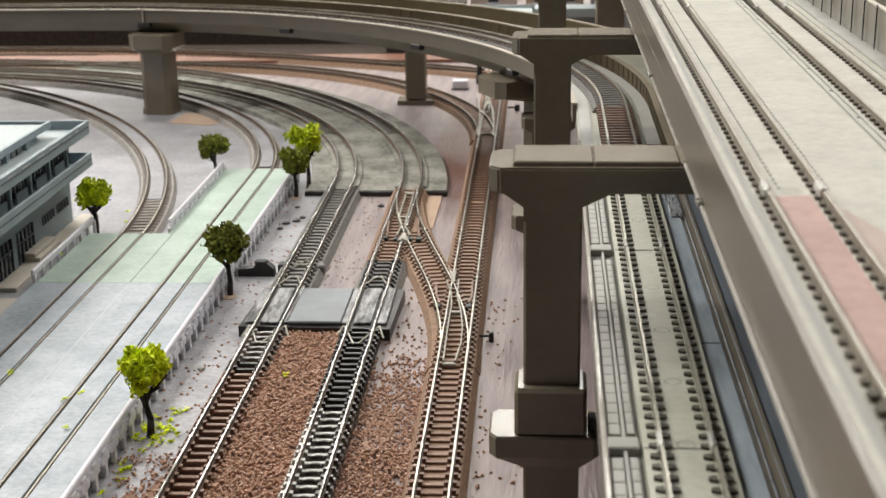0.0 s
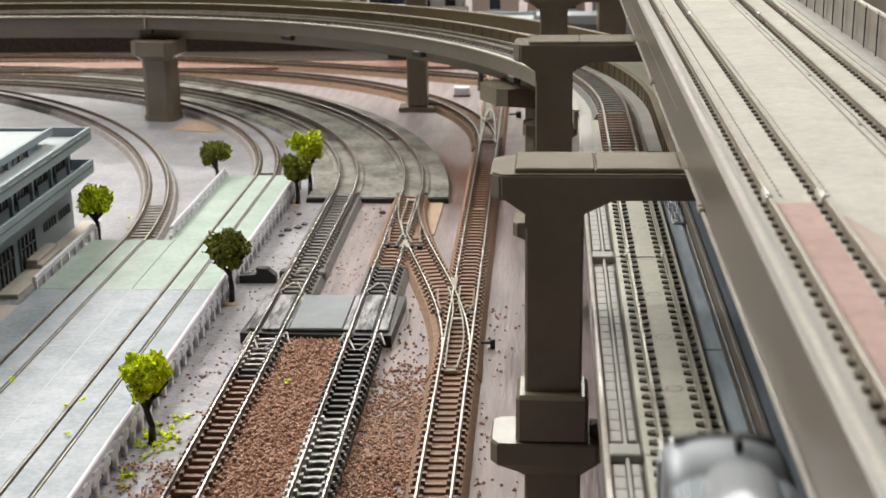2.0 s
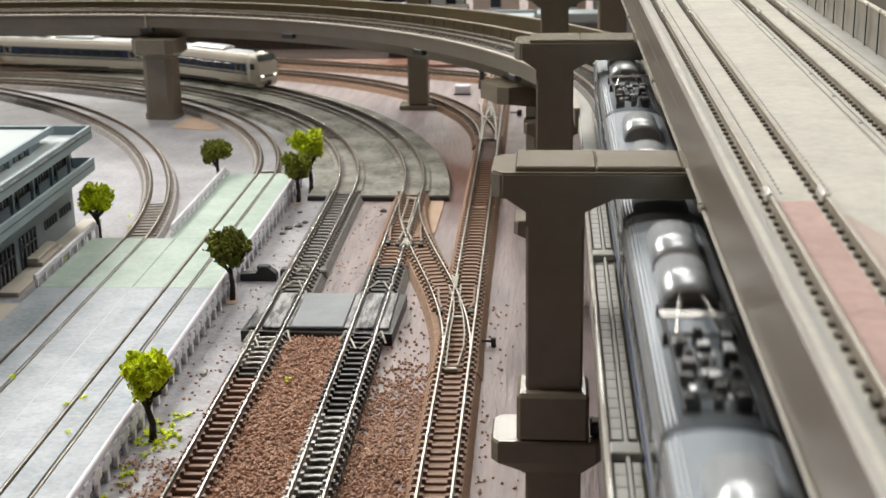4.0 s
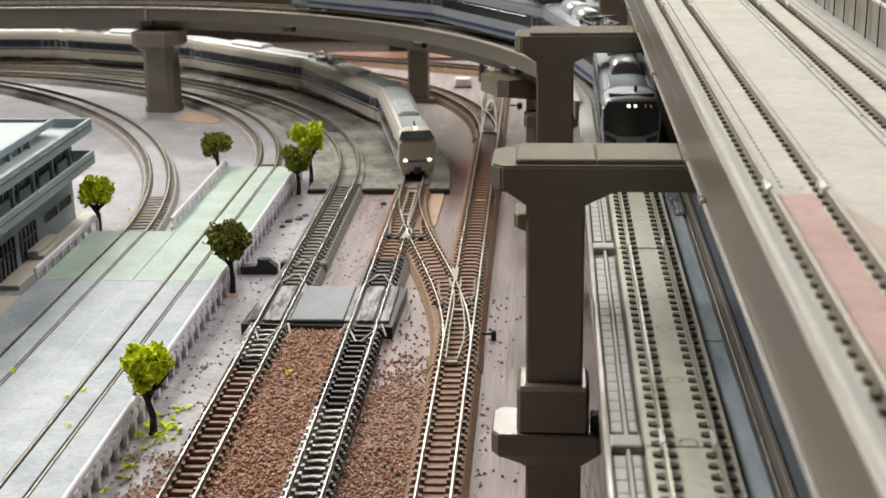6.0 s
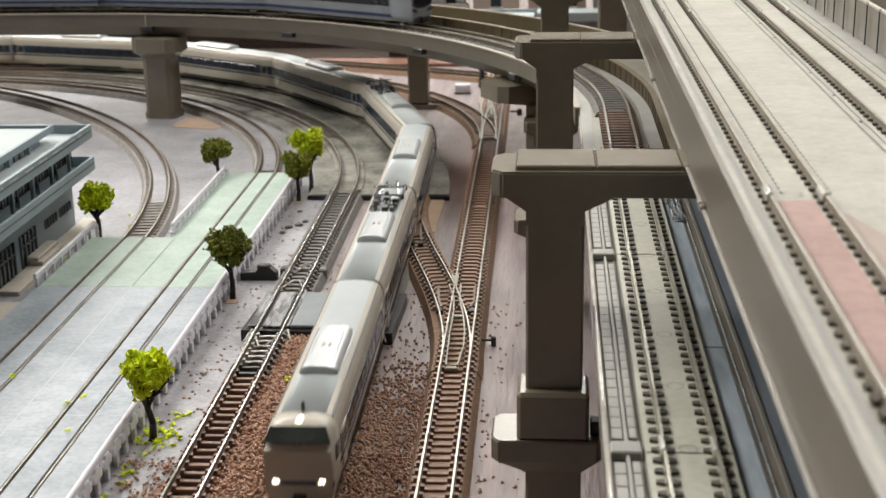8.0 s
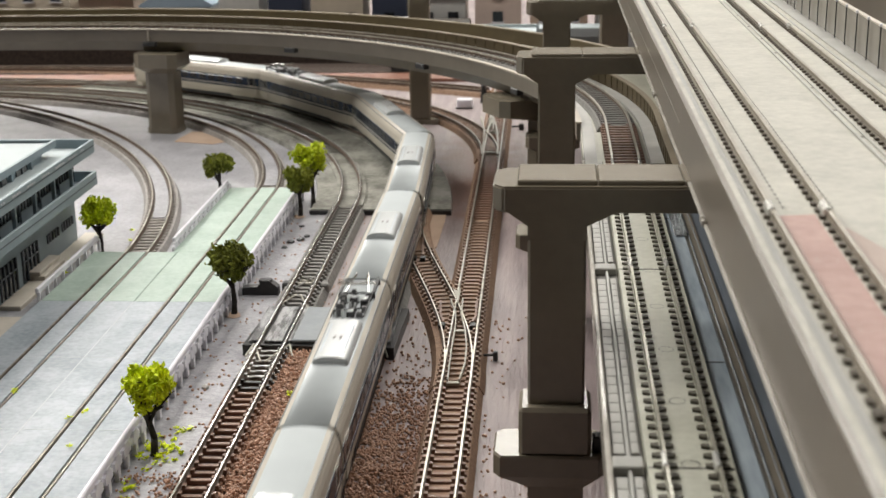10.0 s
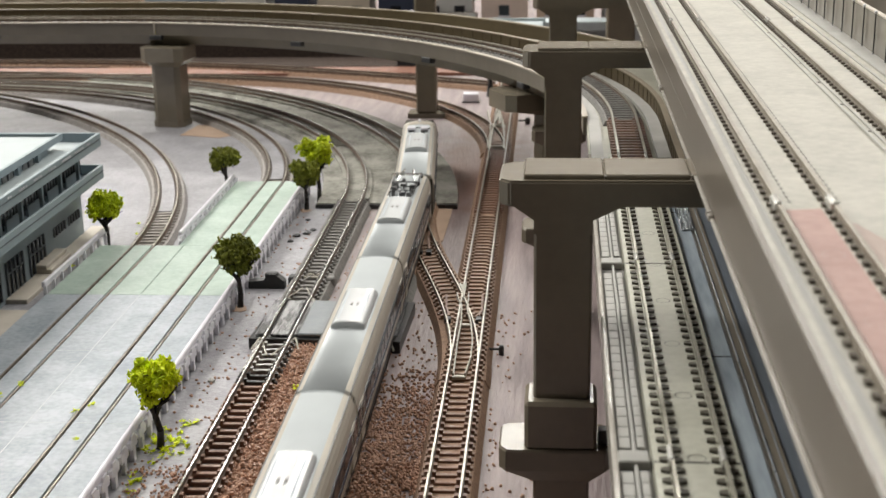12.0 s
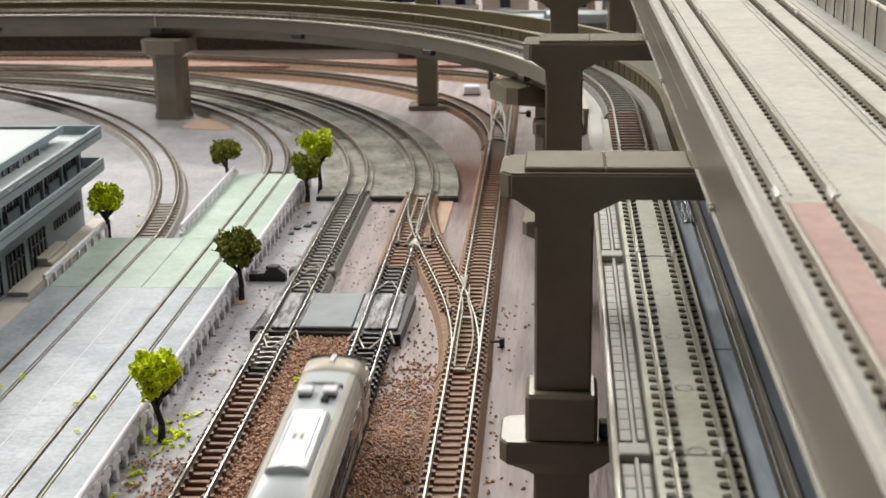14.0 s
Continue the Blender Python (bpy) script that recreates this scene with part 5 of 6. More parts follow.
def house(x, y, w, d, h, wall, roof, gable, label):
    ob = thing("house", pose(x, y, 0), label, "house", "model houses")
    part("wall", boxes((-w / 2, w / 2, 0, d, 0, h)), wall, ob)
    if gable:
        bm = prism(bmesh.new(), [(-w / 2 - 0.003, h), (w / 2 + 0.003, h), (w / 2 + 0.003, h + 0.002), (0, h + w * 0.38), (-w / 2 - 0.003, h + 0.002)], -0.003, d + 0.003, "y")
    else:
        bm = boxes((-w / 2 - 0.002, w / 2 + 0.002, -0.002, d + 0.002, h, h + 0.003))
    part("roof", bm, roof, ob)
    n = max(1, int(w / 0.022))
    for r in range(max(1, int(h / 0.021))):
        for c in range(n):
            wx, wz = -w / 2 + (c + 0.5) * w / n, 0.008 + r * 0.021
            win = part("window", boxes((wx - 0.0045, wx + 0.0045, -0.0006, 0.0005, wz, wz + 0.009)), GLASSDK, ob)
            part("sill", boxes((wx - 0.0055, wx + 0.0055, -0.0016, 0, wz - 0.0012, wz)), WHITE, win)


hx = -0.62
kinds = [(0.060, 0.05, 0.058, 2, 1, 0), (0.052, 0.05, 0.048, 1, 1, 0), (0.075, 0.05, 0.064, 0, 2, 0), (0.050, 0.05, 0.052, 3, 1, 1), (0.060, 0.05, 0.044, 1, 0, 1),
         (0.036, 0.05, 0.062, 2, 0, 0), (0.030, 0.05, 0.060, 4, 1, 0), (0.046, 0.05, 0.055, 0, 1, 0), (0.030, 0.05, 0.060, 4, 1, 0), (0.044, 0.05, 0.050, 2, 0, 0),
         (0.040, 0.05, 0.066, 5, 2, 0), (0.050, 0.05, 0.050, 3, 1, 1), (0.055, 0.05, 0.058, 1, 2, 1), (0.06, 0.05, 0.05, 2, 0, 1)]
for w, d, h, a, b, g in kinds:
    house(hx + w / 2, 1.20, w, d, h, HOUSE_WALLS[a], HOUSE_ROOFS[b], g, "small model house with plastered walls and dark windows")
    hx += w + 0.008
# pale low structure in the yard
sh = thing("yard_shed", pose(-0.055, 1.06, 0), "low pale blue platform roof in the distance", "shed")
part("roof", boxes((-0.012, 0.052, 0.05, 0.075, 0.0285, 0.0325), bev=0.0006), BLDGROOF, sh)
part("roof", boxes((0.054, 0.110, 0.05, 0.075, 0.0275, 0.0350), bev=0.0006), BLDGROOF, sh, "pale roof section")
part("back_wall", boxes((-0.012, 0.110, 0.075, 0.077, 0.0, 0.0350)), BLDGROOF, sh)
for x in (-0.008, 0.030, 0.070, 0.105):
    part("leg", boxes((x - 0.002, x + 0.002, 0.060, 0.064, 0, 0.0285)), PIER, sh)
tn = thing("parked_van", pose(-0.112, 1.10, 0.033), "white rounded vehicle parked beyond the viaduct", "vehicle")
part("body", boxes((-0.010, 0.010, 0, 0.012, 0.002, 0.012), bev=0.002), WHITE, tn)
part("underside", boxes((-0.009, 0.009, 0.001, 0.011, -0.033, 0.0025)), DKGREY, tn)
# white boxes and buffer posts in the yard
cr = thing("relay_box", pose(-0.053, 0.952, 0), "white relay box beside the far track", "box")
part("case", boxes((-0.0055, 0.0055, -0.004, 0.004, 0, 0.0065), bev=0.0006), WHITE, cr)
part("foot", boxes((-0.006, 0.006, -0.0045, 0.0045, 0, 0.0010)), DKGREY, cr)
bs = thing("buffer_post", pose(-0.0402, 0.972, 0), "dark bollard at the end of a siding", "post")
part("post", tube(bmesh.new(), (0, 0, 0), (0, 0, 0.012), 0.0028, 0.0016), BLACK, bs)
part("cap", tube(bmesh.new(), (0, 0, 0.012), (0, 0, 0.014), 0.0022), DKGREY, bs)
lv2 = thing("switch_lever", pose(-0.0120, 0.875, 0), "small black switch throw lever on the board", "lever")
part("knob", boxes((-0.0016, 0.0016, -0.0014, 0.0014, 0.0, 0.0040), bev=0.0004), BLACK, lv2)
part("arm", tube(bmesh.new(), (-0.006, 0, 0.0022), (0.0, 0, 0.0022), 0.0006), BLACK, lv2)
# raised dark block with rails, added for the shaded band under the viaduct
em = thing("rear_embankment", pose(0, 0, 0), "dark block with rails added for the shaded band behind the curves", "embankment")
part("shade_block", boxes((-2.0, -0.06, 1.152, 1.196, 0.0, 0.0330)), DARKBED, em)
part("rail", boxes((-2.0, -0.06, 1.160, 1.161, 0.033, 0.0355), (-2.0, -0.06, 1.170, 1.171, 0.033, 0.0355)), STEEL, em)
# ballast strip whose dark colour stands for the shade falling there
tagged(part("ballast_strip", boxes((-2.0, -0.04, 1.098, 1.146, 0.0, 0.0020)), DARKBED), "ballast strip behind the curves, coloured dark for shade", "ballast", kind="structure")
tagged(part("earth_strip", boxes((-2.0, -0.02, 1.062, 1.092, 0.0, 0.0024)), RUSTBED), "rust brown ballast strip behind the curves", "ballast")

# ---------------------------------------------------------------- trains
SECTION = [(0.0086, 0.0022), (0.0095, 0.0060), (0.0097, 0.0110), (0.0096, 0.0165), (0.0092, 0.0195), (0.0086, 0.0211), (0.0078, 0.0220)]
ROOFSEC = [(0.0078, 0.0220), (0.0062, 0.0228), (0.0042, 0.0232), (0.0021, 0.0234), (0.0, 0.02345)]


BOXSEC = [(0.0086, 0.0022), (0.0091, 0.0060), (0.0092, 0.0110), (0.0092, 0.0190), (0.0091, 0.0203), (0.0087, 0.0214)]
BOXROOF = [(0.0087, 0.0214), (0.0070, 0.0225), (0.0046, 0.0231), (0.0022, 0.0234), (0.0, 0.02345)]


def loft(bm, rings, close=True):
    for r, q in zip(rings, rings[1:]):
        for i in range(len(r) - 1):
            bm.faces.new((r[i], r[i + 1], q[i + 1], q[i]))
        bm.faces.new((r[-1], r[0], q[0], q[-1]))
    if close:
        bm.faces.new(rings[0][::-1])
        bm.faces.new(rings[-1])
    return bm


HALF = SECTION[:-1] + ROOFSEC


def bogie(parent, y, name="bogie"):
    b = part(name, boxes((-0.0072, 0.0072, y - 0.0095, y + 0.0095, 0.0012, 0.0032), (-0.0080, -0.0070, y - 0.0075, y + 0.0075, 0.0018, 0.0042),
                         (0.0070, 0.0080, y - 0.0075, y + 0.0075, 0.0018, 0.0042), bev=0.0002), CARUNDER, parent)
    for dy in (-0.0070, 0.0070):
        for sx in (-0.0047, 0.0047):
            part("wheel", tube(bmesh.new(), (sx - 0.0010, y + dy, 0.0020), (sx + 0.0010, y + dy, 0.0020), 0.00205, n=12), STEEL, b)


def cooler(parent, y, length=0.027, w=0.0056, h=0.0026):
    """Rounded roof cooling unit with grooves."""
    outline = [(-w, 0.0218), (w, 0.0218), (w, 0.0244), (w * 0.82, 0.0232 + h * 0.85), (w * 0.4, 0.0232 + h), (-w * 0.4, 0.0232 + h), (-w * 0.82, 0.0232 + h * 0.85), (-w, 0.0244)]
    bm = prism(bmesh.new(), outline, y - length / 2, y + length / 2, "y")
    bmesh.ops.bevel(bm, geom=list(bm.edges), offset=0.0003, segments=1, affect="EDGES")
    u = part("cooling_unit", bm, ACUNIT, parent, "light rounded roof cooling unit")
    part("grille", boxes(*[(sx * w * 0.62 - 0.0004, sx * w * 0.62 + 0.0004, y - length * 0.38, y + length * 0.38, 0.0240, 0.0232 + h * 0.93) for sx in (-1, 1)]), LOCALROOF, u)
    for ye in (y - length / 2, y + length / 2):
        part("end_grille", boxes((-w * 0.86, w * 0.86, ye - 0.0003, ye + 0.0003, 0.0226, 0.0229 + h * 0.78), bev=0.0001), ACUNIT, u)
    part("fan", boxes((-0.0014, -0.0006, y - 0.001, y + 0.001, 0.0240, 0.0232 + h + 0.0002), (0.0006, 0.0014, y - 0.001, y + 0.001, 0.0240, 0.0232 + h + 0.0002)), GREYBASE, u)


def dome(parent, y, length=0.0215, w=0.0053, h=0.0044):
    """Barrel-shaped bright roof unit with dark ends."""
    arc = [(-w, 0.0222), (w, 0.0222)] + [(w * math.cos(a) ** 0.75 if a < 1.56 else 0.0, 0.0236 + h * math.sin(a)) for a in (0.0, 0.25, 0.5, 0.75, 1.0, 1.25, 1.5708)]
    arc += [(-x, z) for x, z in arc[-2:1:-1]]
    bm = prism(bmesh.new(), arc, y - length / 2, y + length / 2, "y")
    bmesh.ops.bevel(bm, geom=[e for e in bm.edges if e.verts[0].co.y == e.verts[1].co.y], offset=0.0004, segments=2, affect="EDGES")
    u = part("cooling_unit", bm, DOMEROOF, parent, "bright domed roof cooling unit")
    for p in u.data.polygons:
        p.use_smooth = abs(p.normal.y) < 0.5
    low = [(x * 0.93, 0.0222 + (z - 0.0222) * 0.93) for x, z in arc]
    for ye in (y - length / 2, y + length / 2):
        part("end_grille", prism(bmesh.new(), low, ye - 0.0004, ye + 0.0004, "y"), DOMEEND, u, "brown grey vented end")


def pantograph(parent, y, rows=5):
    p = part("pantograph", boxes((-0.0062, 0.0062, y - 0.0080, y - 0.0074, 0.0246, 0.0252), (-0.0062, 0.0062, y + 0.0074, y + 0.0080, 0.0246, 0.0252),
                                 (-0.0062, -0.0056, y - 0.008, y + 0.008, 0.0246, 0.0252), (0.0056, 0.0062, y - 0.008, y + 0.008, 0.0246, 0.0252),
                                 *[(sx - 0.0006, sx + 0.0006, y + sy - 0.0006, y + sy + 0.0006, 0.0226, 0.0247) for sx in (-0.0058, 0.0058) for sy in (-0.0076, 0.0076)]), DKGREY, parent)
    arm = bmesh.new()
    for sx in (-1, 1):
        tube(arm, (sx * 0.0040, y - 0.0070, 0.0250), (sx * 0.0020, y + 0.0085, 0.0266), 0.0004, n=5)
        tube(arm, (sx * 0.0020, y + 0.0085, 0.0266), (sx * 0.0030, y - 0.0060, 0.0276), 0.00035, n=5)
    part("arm", arm, CHROME, p)
    part("head", boxes((-0.0068, 0.0068, y - 0.0068, y - 0.0060, 0.0276, 0.0281), (-0.0068, 0.0068, y - 0.0050, y - 0.0044, 0.0276, 0.0281)), CHROME, p)
    rn2 = random.Random(3)
    back = y - 0.010 - 0.0044 * rows
    for k in range(rows):
        for sx in (-0.0037, 0.0002, 0.0038):
            x, yy = sx + rn2.uniform(-0.0008, 0.0008), y - 0.0102 - 0.0044 * k + rn2.uniform(-0.0007, 0.0007)
            a, b, top = rn2.uniform(0.0007, 0.0014), rn2.uniform(0.0006, 0.0013), 0.0240 + rn2.uniform(0.0004, 0.0026)
            kind = rn2.random()
            box_part = part("equipment_box", boxes((x - a, x + a, yy - b, yy + b, 0.0224, top), bev=0.0002), GEARGREY if kind < 0.7 else DKGREY, p, "grey roof equipment box")
            if kind > 0.35:
                part("lid", boxes((x - a * 0.8, x + a * 0.8, yy - b * 0.8, yy + b * 0.8, top - 0.0001, top + 0.0004), bev=0.0001), ACUNIT if kind > 0.80 else GEARGREY, box_part, "pale lid")
    for k in range(6):
        x, yy = rn2.uniform(-0.0050, 0.0050), y - 0.012 - rn2.uniform(0, 0.0044 * rows - 0.004)
        part("insulator", tube(bmesh.new(), (x, yy, 0.0226), (x, yy, 0.0262), 0.0007, 0.0005, 8), ACUNIT, p, "pale grey insulator")
    for sx in (-0.0054, 0.0054):
        part("conduit", tube(bmesh.new(), (sx, back, 0.0250), (sx, y + 0.010, 0.0250), 0.0003, n=5), DKGREY, p)
    for yy in (back + 0.003, back + 0.010):
        part("conduit", tube(bmesh.new(), (-0.0054, yy, 0.0258), (0.0054, yy + 0.003, 0.0258), 0.0003, n=5), DKGREY, p)


def car(name, label, length, end, panto, coolers, body_mat, roof_mat, band_mat, stripe, stripe_z=0.0088, stripe_h=0.0008, cool_h=0.0026, cool_len=0.034, group="train"):
    """A railway car along y. end: -1 has a cab at its low end, 1 at its high end, 0 none."""
    ob = thing(name, pose(0, 0, 0), label, "train car", group)
    h = length / 2 - 0.0008
    lo, hi = (-h + (0.016 if end == -1 else 0), h - (0.016 if end == 1 else 0))
    boxy = cool_h > 0.003
    side, top = (BOXSEC, BOXROOF) if boxy else (SECTION, ROOFSEC)
    wide = 0.945 if boxy else 1.0
    wall = side + [(-x, z) for x, z in reversed(side)]
    bm = bmesh.new()
    loft(bm, [[bm.verts.new((x, y, z)) for x, z in wall] for y in (lo, hi)])
    body = part("body", bm, body_mat, ob)
    rf = top + [(-x, z) for x, z in reversed(top[:-1])]
    bm = bmesh.new()
    edge = [(top[0][0] - 0.0002, top[0][1] - 0.0008)] + rf + [(0.0002 - top[0][0], top[0][1] - 0.0008)]
    loft(bm, [[bm.verts.new((x * 1.004, y, z + 0.0001)) for x, z in edge] for y in (lo + 0.0001, hi - 0.0001)])
    roof = part("roof", bm, roof_mat, ob, "smooth silver grey roof", smooth=True)
    if boxy:
        for x, z in ((0.0082, 0.0217), (0.0075, 0.0222), (0.0068, 0.0226)):
            for sx in (-1, 1):
                part("roof_rib", boxes((sx * x - 0.0002, sx * x + 0.0002, lo + 0.001, hi - 0.001, z - 0.0004, z + 0.0003)), STEELCAR, roof, "pressed roof rib")
    for sx in (() if boxy else (-1, 1)):
        sh = prism(bmesh.new(), [(sx * 0.0062, 0.02295), (sx * 0.0081, 0.02195), (sx * 0.0083, 0.0215), (sx * 0.0076, 0.0214), (sx * 0.0060, 0.0224)], lo + 0.0002, hi - 0.0002, "y")
        part("shoulder", sh, body_mat, roof, "body coloured roof shoulder")
    for sx in (-1, 1):
        gx, gz = (0.0089, 0.0208) if boxy else (0.0079, 0.0216)
        part("gutter", boxes((sx * gx - 0.0002, sx * gx + 0.0002, lo, hi, gz, gz + 0.0006)), GREYBASE, roof)
    for sx in (-1, 1):
        band = part("window_band", boxes((min(sx * wide * 0.0094, sx * wide * 0.0099), max(sx * wide * 0.0094, sx * wide * 0.0099), lo + 0.001, hi - 0.001, 0.0106, 0.0164)), band_mat, body)
        y = lo + 0.017
        while y < hi - 0.022:
            part("window", boxes((min(sx * wide * 0.0095, sx * wide * 0.01005), max(sx * wide * 0.0095, sx * wide * 0.01005), y, y + 0.0075, 0.0114, 0.0156), bev=0.0002), GLASSDK, band)
            y += 0.0092
        for yd in (lo + 0.0085, hi - 0.0085):
            dr = part("door", boxes((min(sx * wide * 0.0093, sx * wide * 0.0099), max(sx * wide * 0.0093, sx * wide * 0.0099), yd - 0.0035, yd + 0.0035, 0.0048, 0.0168)), body_mat, body)
            part("door_window", boxes((min(sx * wide * 0.0097, sx * wide * 0.01005), max(sx * wide * 0.0097, sx * wide * 0.01005), yd - 0.0017, yd + 0.0017, 0.0112, 0.0156)), GLASSDK, dr)
        part("stripe", boxes((min(sx * wide * 0.0092, sx * wide * 0.00995), max(sx * wide * 0.0092, sx * wide * 0.00995), lo, hi, stripe_z, stripe_z + stripe_h)), stripe, body)
        part("skirt", boxes((min(sx * wide * 0.0070, sx * wide * 0.0088), max(sx * wide * 0.0070, sx * wide * 0.0088), lo + 0.030, hi - 0.030, 0.0010, 0.0045)), CARUNDER, body)
    part("underframe", boxes((-0.0080, 0.0080, lo + 0.002, hi - 0.002, 0.0022, 0.0050)), CARUNDER, ob)
    for y in (-0.045, 0.045):
        bogie(ob, y * length / 0.132)
    for y, e in ((-h, -1), (h, 1)):
        if e != end:
            part("gangway", boxes((-0.0045, 0.0045, min(y, y + e * 0.0014), max(y, y + e * 0.0014), 0.0040, 0.0190)), DKGREY, ob)
            part("end_frame", boxes((-0.0088, 0.0088, min(y, y - e * 0.0006) - 0.0001, max(y, y - e * 0.0006) + 0.0001, 0.0035, 0.0205)), DKGREY, ob)
    for y in coolers:
        if cool_h > 0.003:
            dome(ob, y, cool_len)
        else:
            cooler(ob, y, cool_len, h=cool_h)
    if panto is not None:
        pantograph(ob, panto, 7 if cool_h > 0.003 else 5)
    return ob, lo, hi, h


def cab_express(ob, y0, e, lit):
    """The white rounded cab of the express at the end e of the car; y0 is where the straight body stops."""
    e *= 0.70 if lit else 1.22
    steps = [(0.0, 1.0, 0.0234), (0.0050, 1.0, 0.0238), (0.0090, 0.99, 0.0235), (0.0128, 0.975, 0.0208), (0.0148, 0.965, 0.0187), (0.0156, 0.95, 0.0176)]
    bm = bmesh.new()
    full = HALF + [(-x, z) for x, z in reversed(HALF[:-1])]
    rings = []
    for d, kx, top in steps:
        rings.append([bm.verts.new((x * kx, y0 + e * d, min(z, 0.0022 + (z - 0.0022) * (top - 0.0022) / 0.0212))) for x, z in full])
    loft(bm, rings)
    nose = part("cab", bm, CARCREAM, ob, "cream rounded driving cab", smooth=True)
    yf = y0 + e * 0.0156
    face = prism(bmesh.new(), [(-0.0088, 0.0046), (0.0088, 0.0046), (0.0093, 0.0085), (0.0090, 0.0172), (-0.0090, 0.0172), (-0.0093, 0.0085)], min(yf - e * 0.004, yf + e * 0.0006), max(yf - e * 0.004, yf + e * 0.0006), "y")
    part("front", face, CARCREAM, nose)
    ws = bmesh.new()
    q = [(-0.0090, 0.0150, 0.0186), (0.0090, 0.0150, 0.0186), (0.0074, 0.0106, 0.0221), (-0.0074, 0.0106, 0.0221)]
    lo_r = [ws.verts.new((x, y0 + e * d, z)) for x, d, z in q]
    hi_r = [ws.verts.new((x, y0 + e * (d + 0.0011), z + 0.0008)) for x, d, z in q]
    for i in range(4):
        ws.faces.new((lo_r[i], lo_r[(i + 1) % 4], hi_r[(i + 1) % 4], hi_r[i]))
    ws.faces.new(lo_r[::-1])
    ws.faces.new(hi_r)
    win = part("windscreen", ws, REFLECTGLASS, nose, "dark sloping windscreen")
    wp = bmesh.new()
    for sx in (-1, 1):
        tube(wp, (sx * 0.0005, y0 + e * 0.0165, 0.0188), (sx * 0.0046, y0 + e * 0.0142, 0.0208), 0.0002, n=4)
    part("wiper", wp, DKGREY, win)
    for sx in (-1, 1):
        part("side_window", boxes((min(sx * 0.0085, sx * 0.0099), max(sx * 0.0085, sx * 0.0099), min(y0 + e * 0.004, y0 + e * 0.010), max(y0 + e * 0.004, y0 + e * 0.010), 0.0128, 0.0168)), GLASSDK, nose)
        hl = part("headlight", boxes((sx * 0.0062 - 0.0009, sx * 0.0062 + 0.0009, min(yf, yf + e * 0.0011), max(yf, yf + e * 0.0011), 0.0076, 0.0089), bev=0.0003), LAMPON if lit else WHITE, nose, "lit white headlight" if lit else "clear lamp")
        part("marker", boxes((sx * 0.0088 - 0.0006, sx * 0.0088 + 0.0006, min(yf - e * 0.001, yf + e * 0.0004), max(yf - e * 0.001, yf + e * 0.0004), 0.0068, 0.0084)), DKGREY, nose)
    part("bumper_panel", boxes((-0.0048, 0.0048, min(yf, yf + e * 0.0009), max(yf, yf + e * 0.0009), 0.0072, 0.0084), bev=0.0002), BLUESTRIPE, nose, "dark blue panel between the lights")
    part("roof_light", boxes((-0.0008, 0.0008, min(y0 + e * 0.0055, y0 + e * 0.0098), max(y0 + e * 0.0055, y0 + e * 0.0098), 0.0230, 0.0241), bev=0.0003), LAMPON if lit else WHITE, nose)
    for sx in (-1, 1):
        part("plough", boxes((sx * 0.0062 - 0.0024, sx * 0.0062 + 0.0024, min(yf - e * 0.006, yf - e * 0.0002), max(yf - e * 0.006, yf - e * 0.0002), 0.0006, 0.0048), bev=0.0005), CARCREAM, nose)
    part("coupler", boxes((-0.0018, 0.0018, min(yf - e * 0.004, yf + e * 0.0022), max(yf - e * 0.004, yf + e * 0.0022), 0.0012, 0.0046), bev=0.0004), CARUNDER, nose)
    if lit:
        part("antenna", prism(bmesh.new(), [(y0 - e * 0.002, 0.0232), (y0 + e * 0.001, 0.0232), (y0 + e * 0.0002, 0.0262), (y0 - e * 0.0010, 0.0262)], -0.0004, 0.0004, "x"), BLACK, nose)


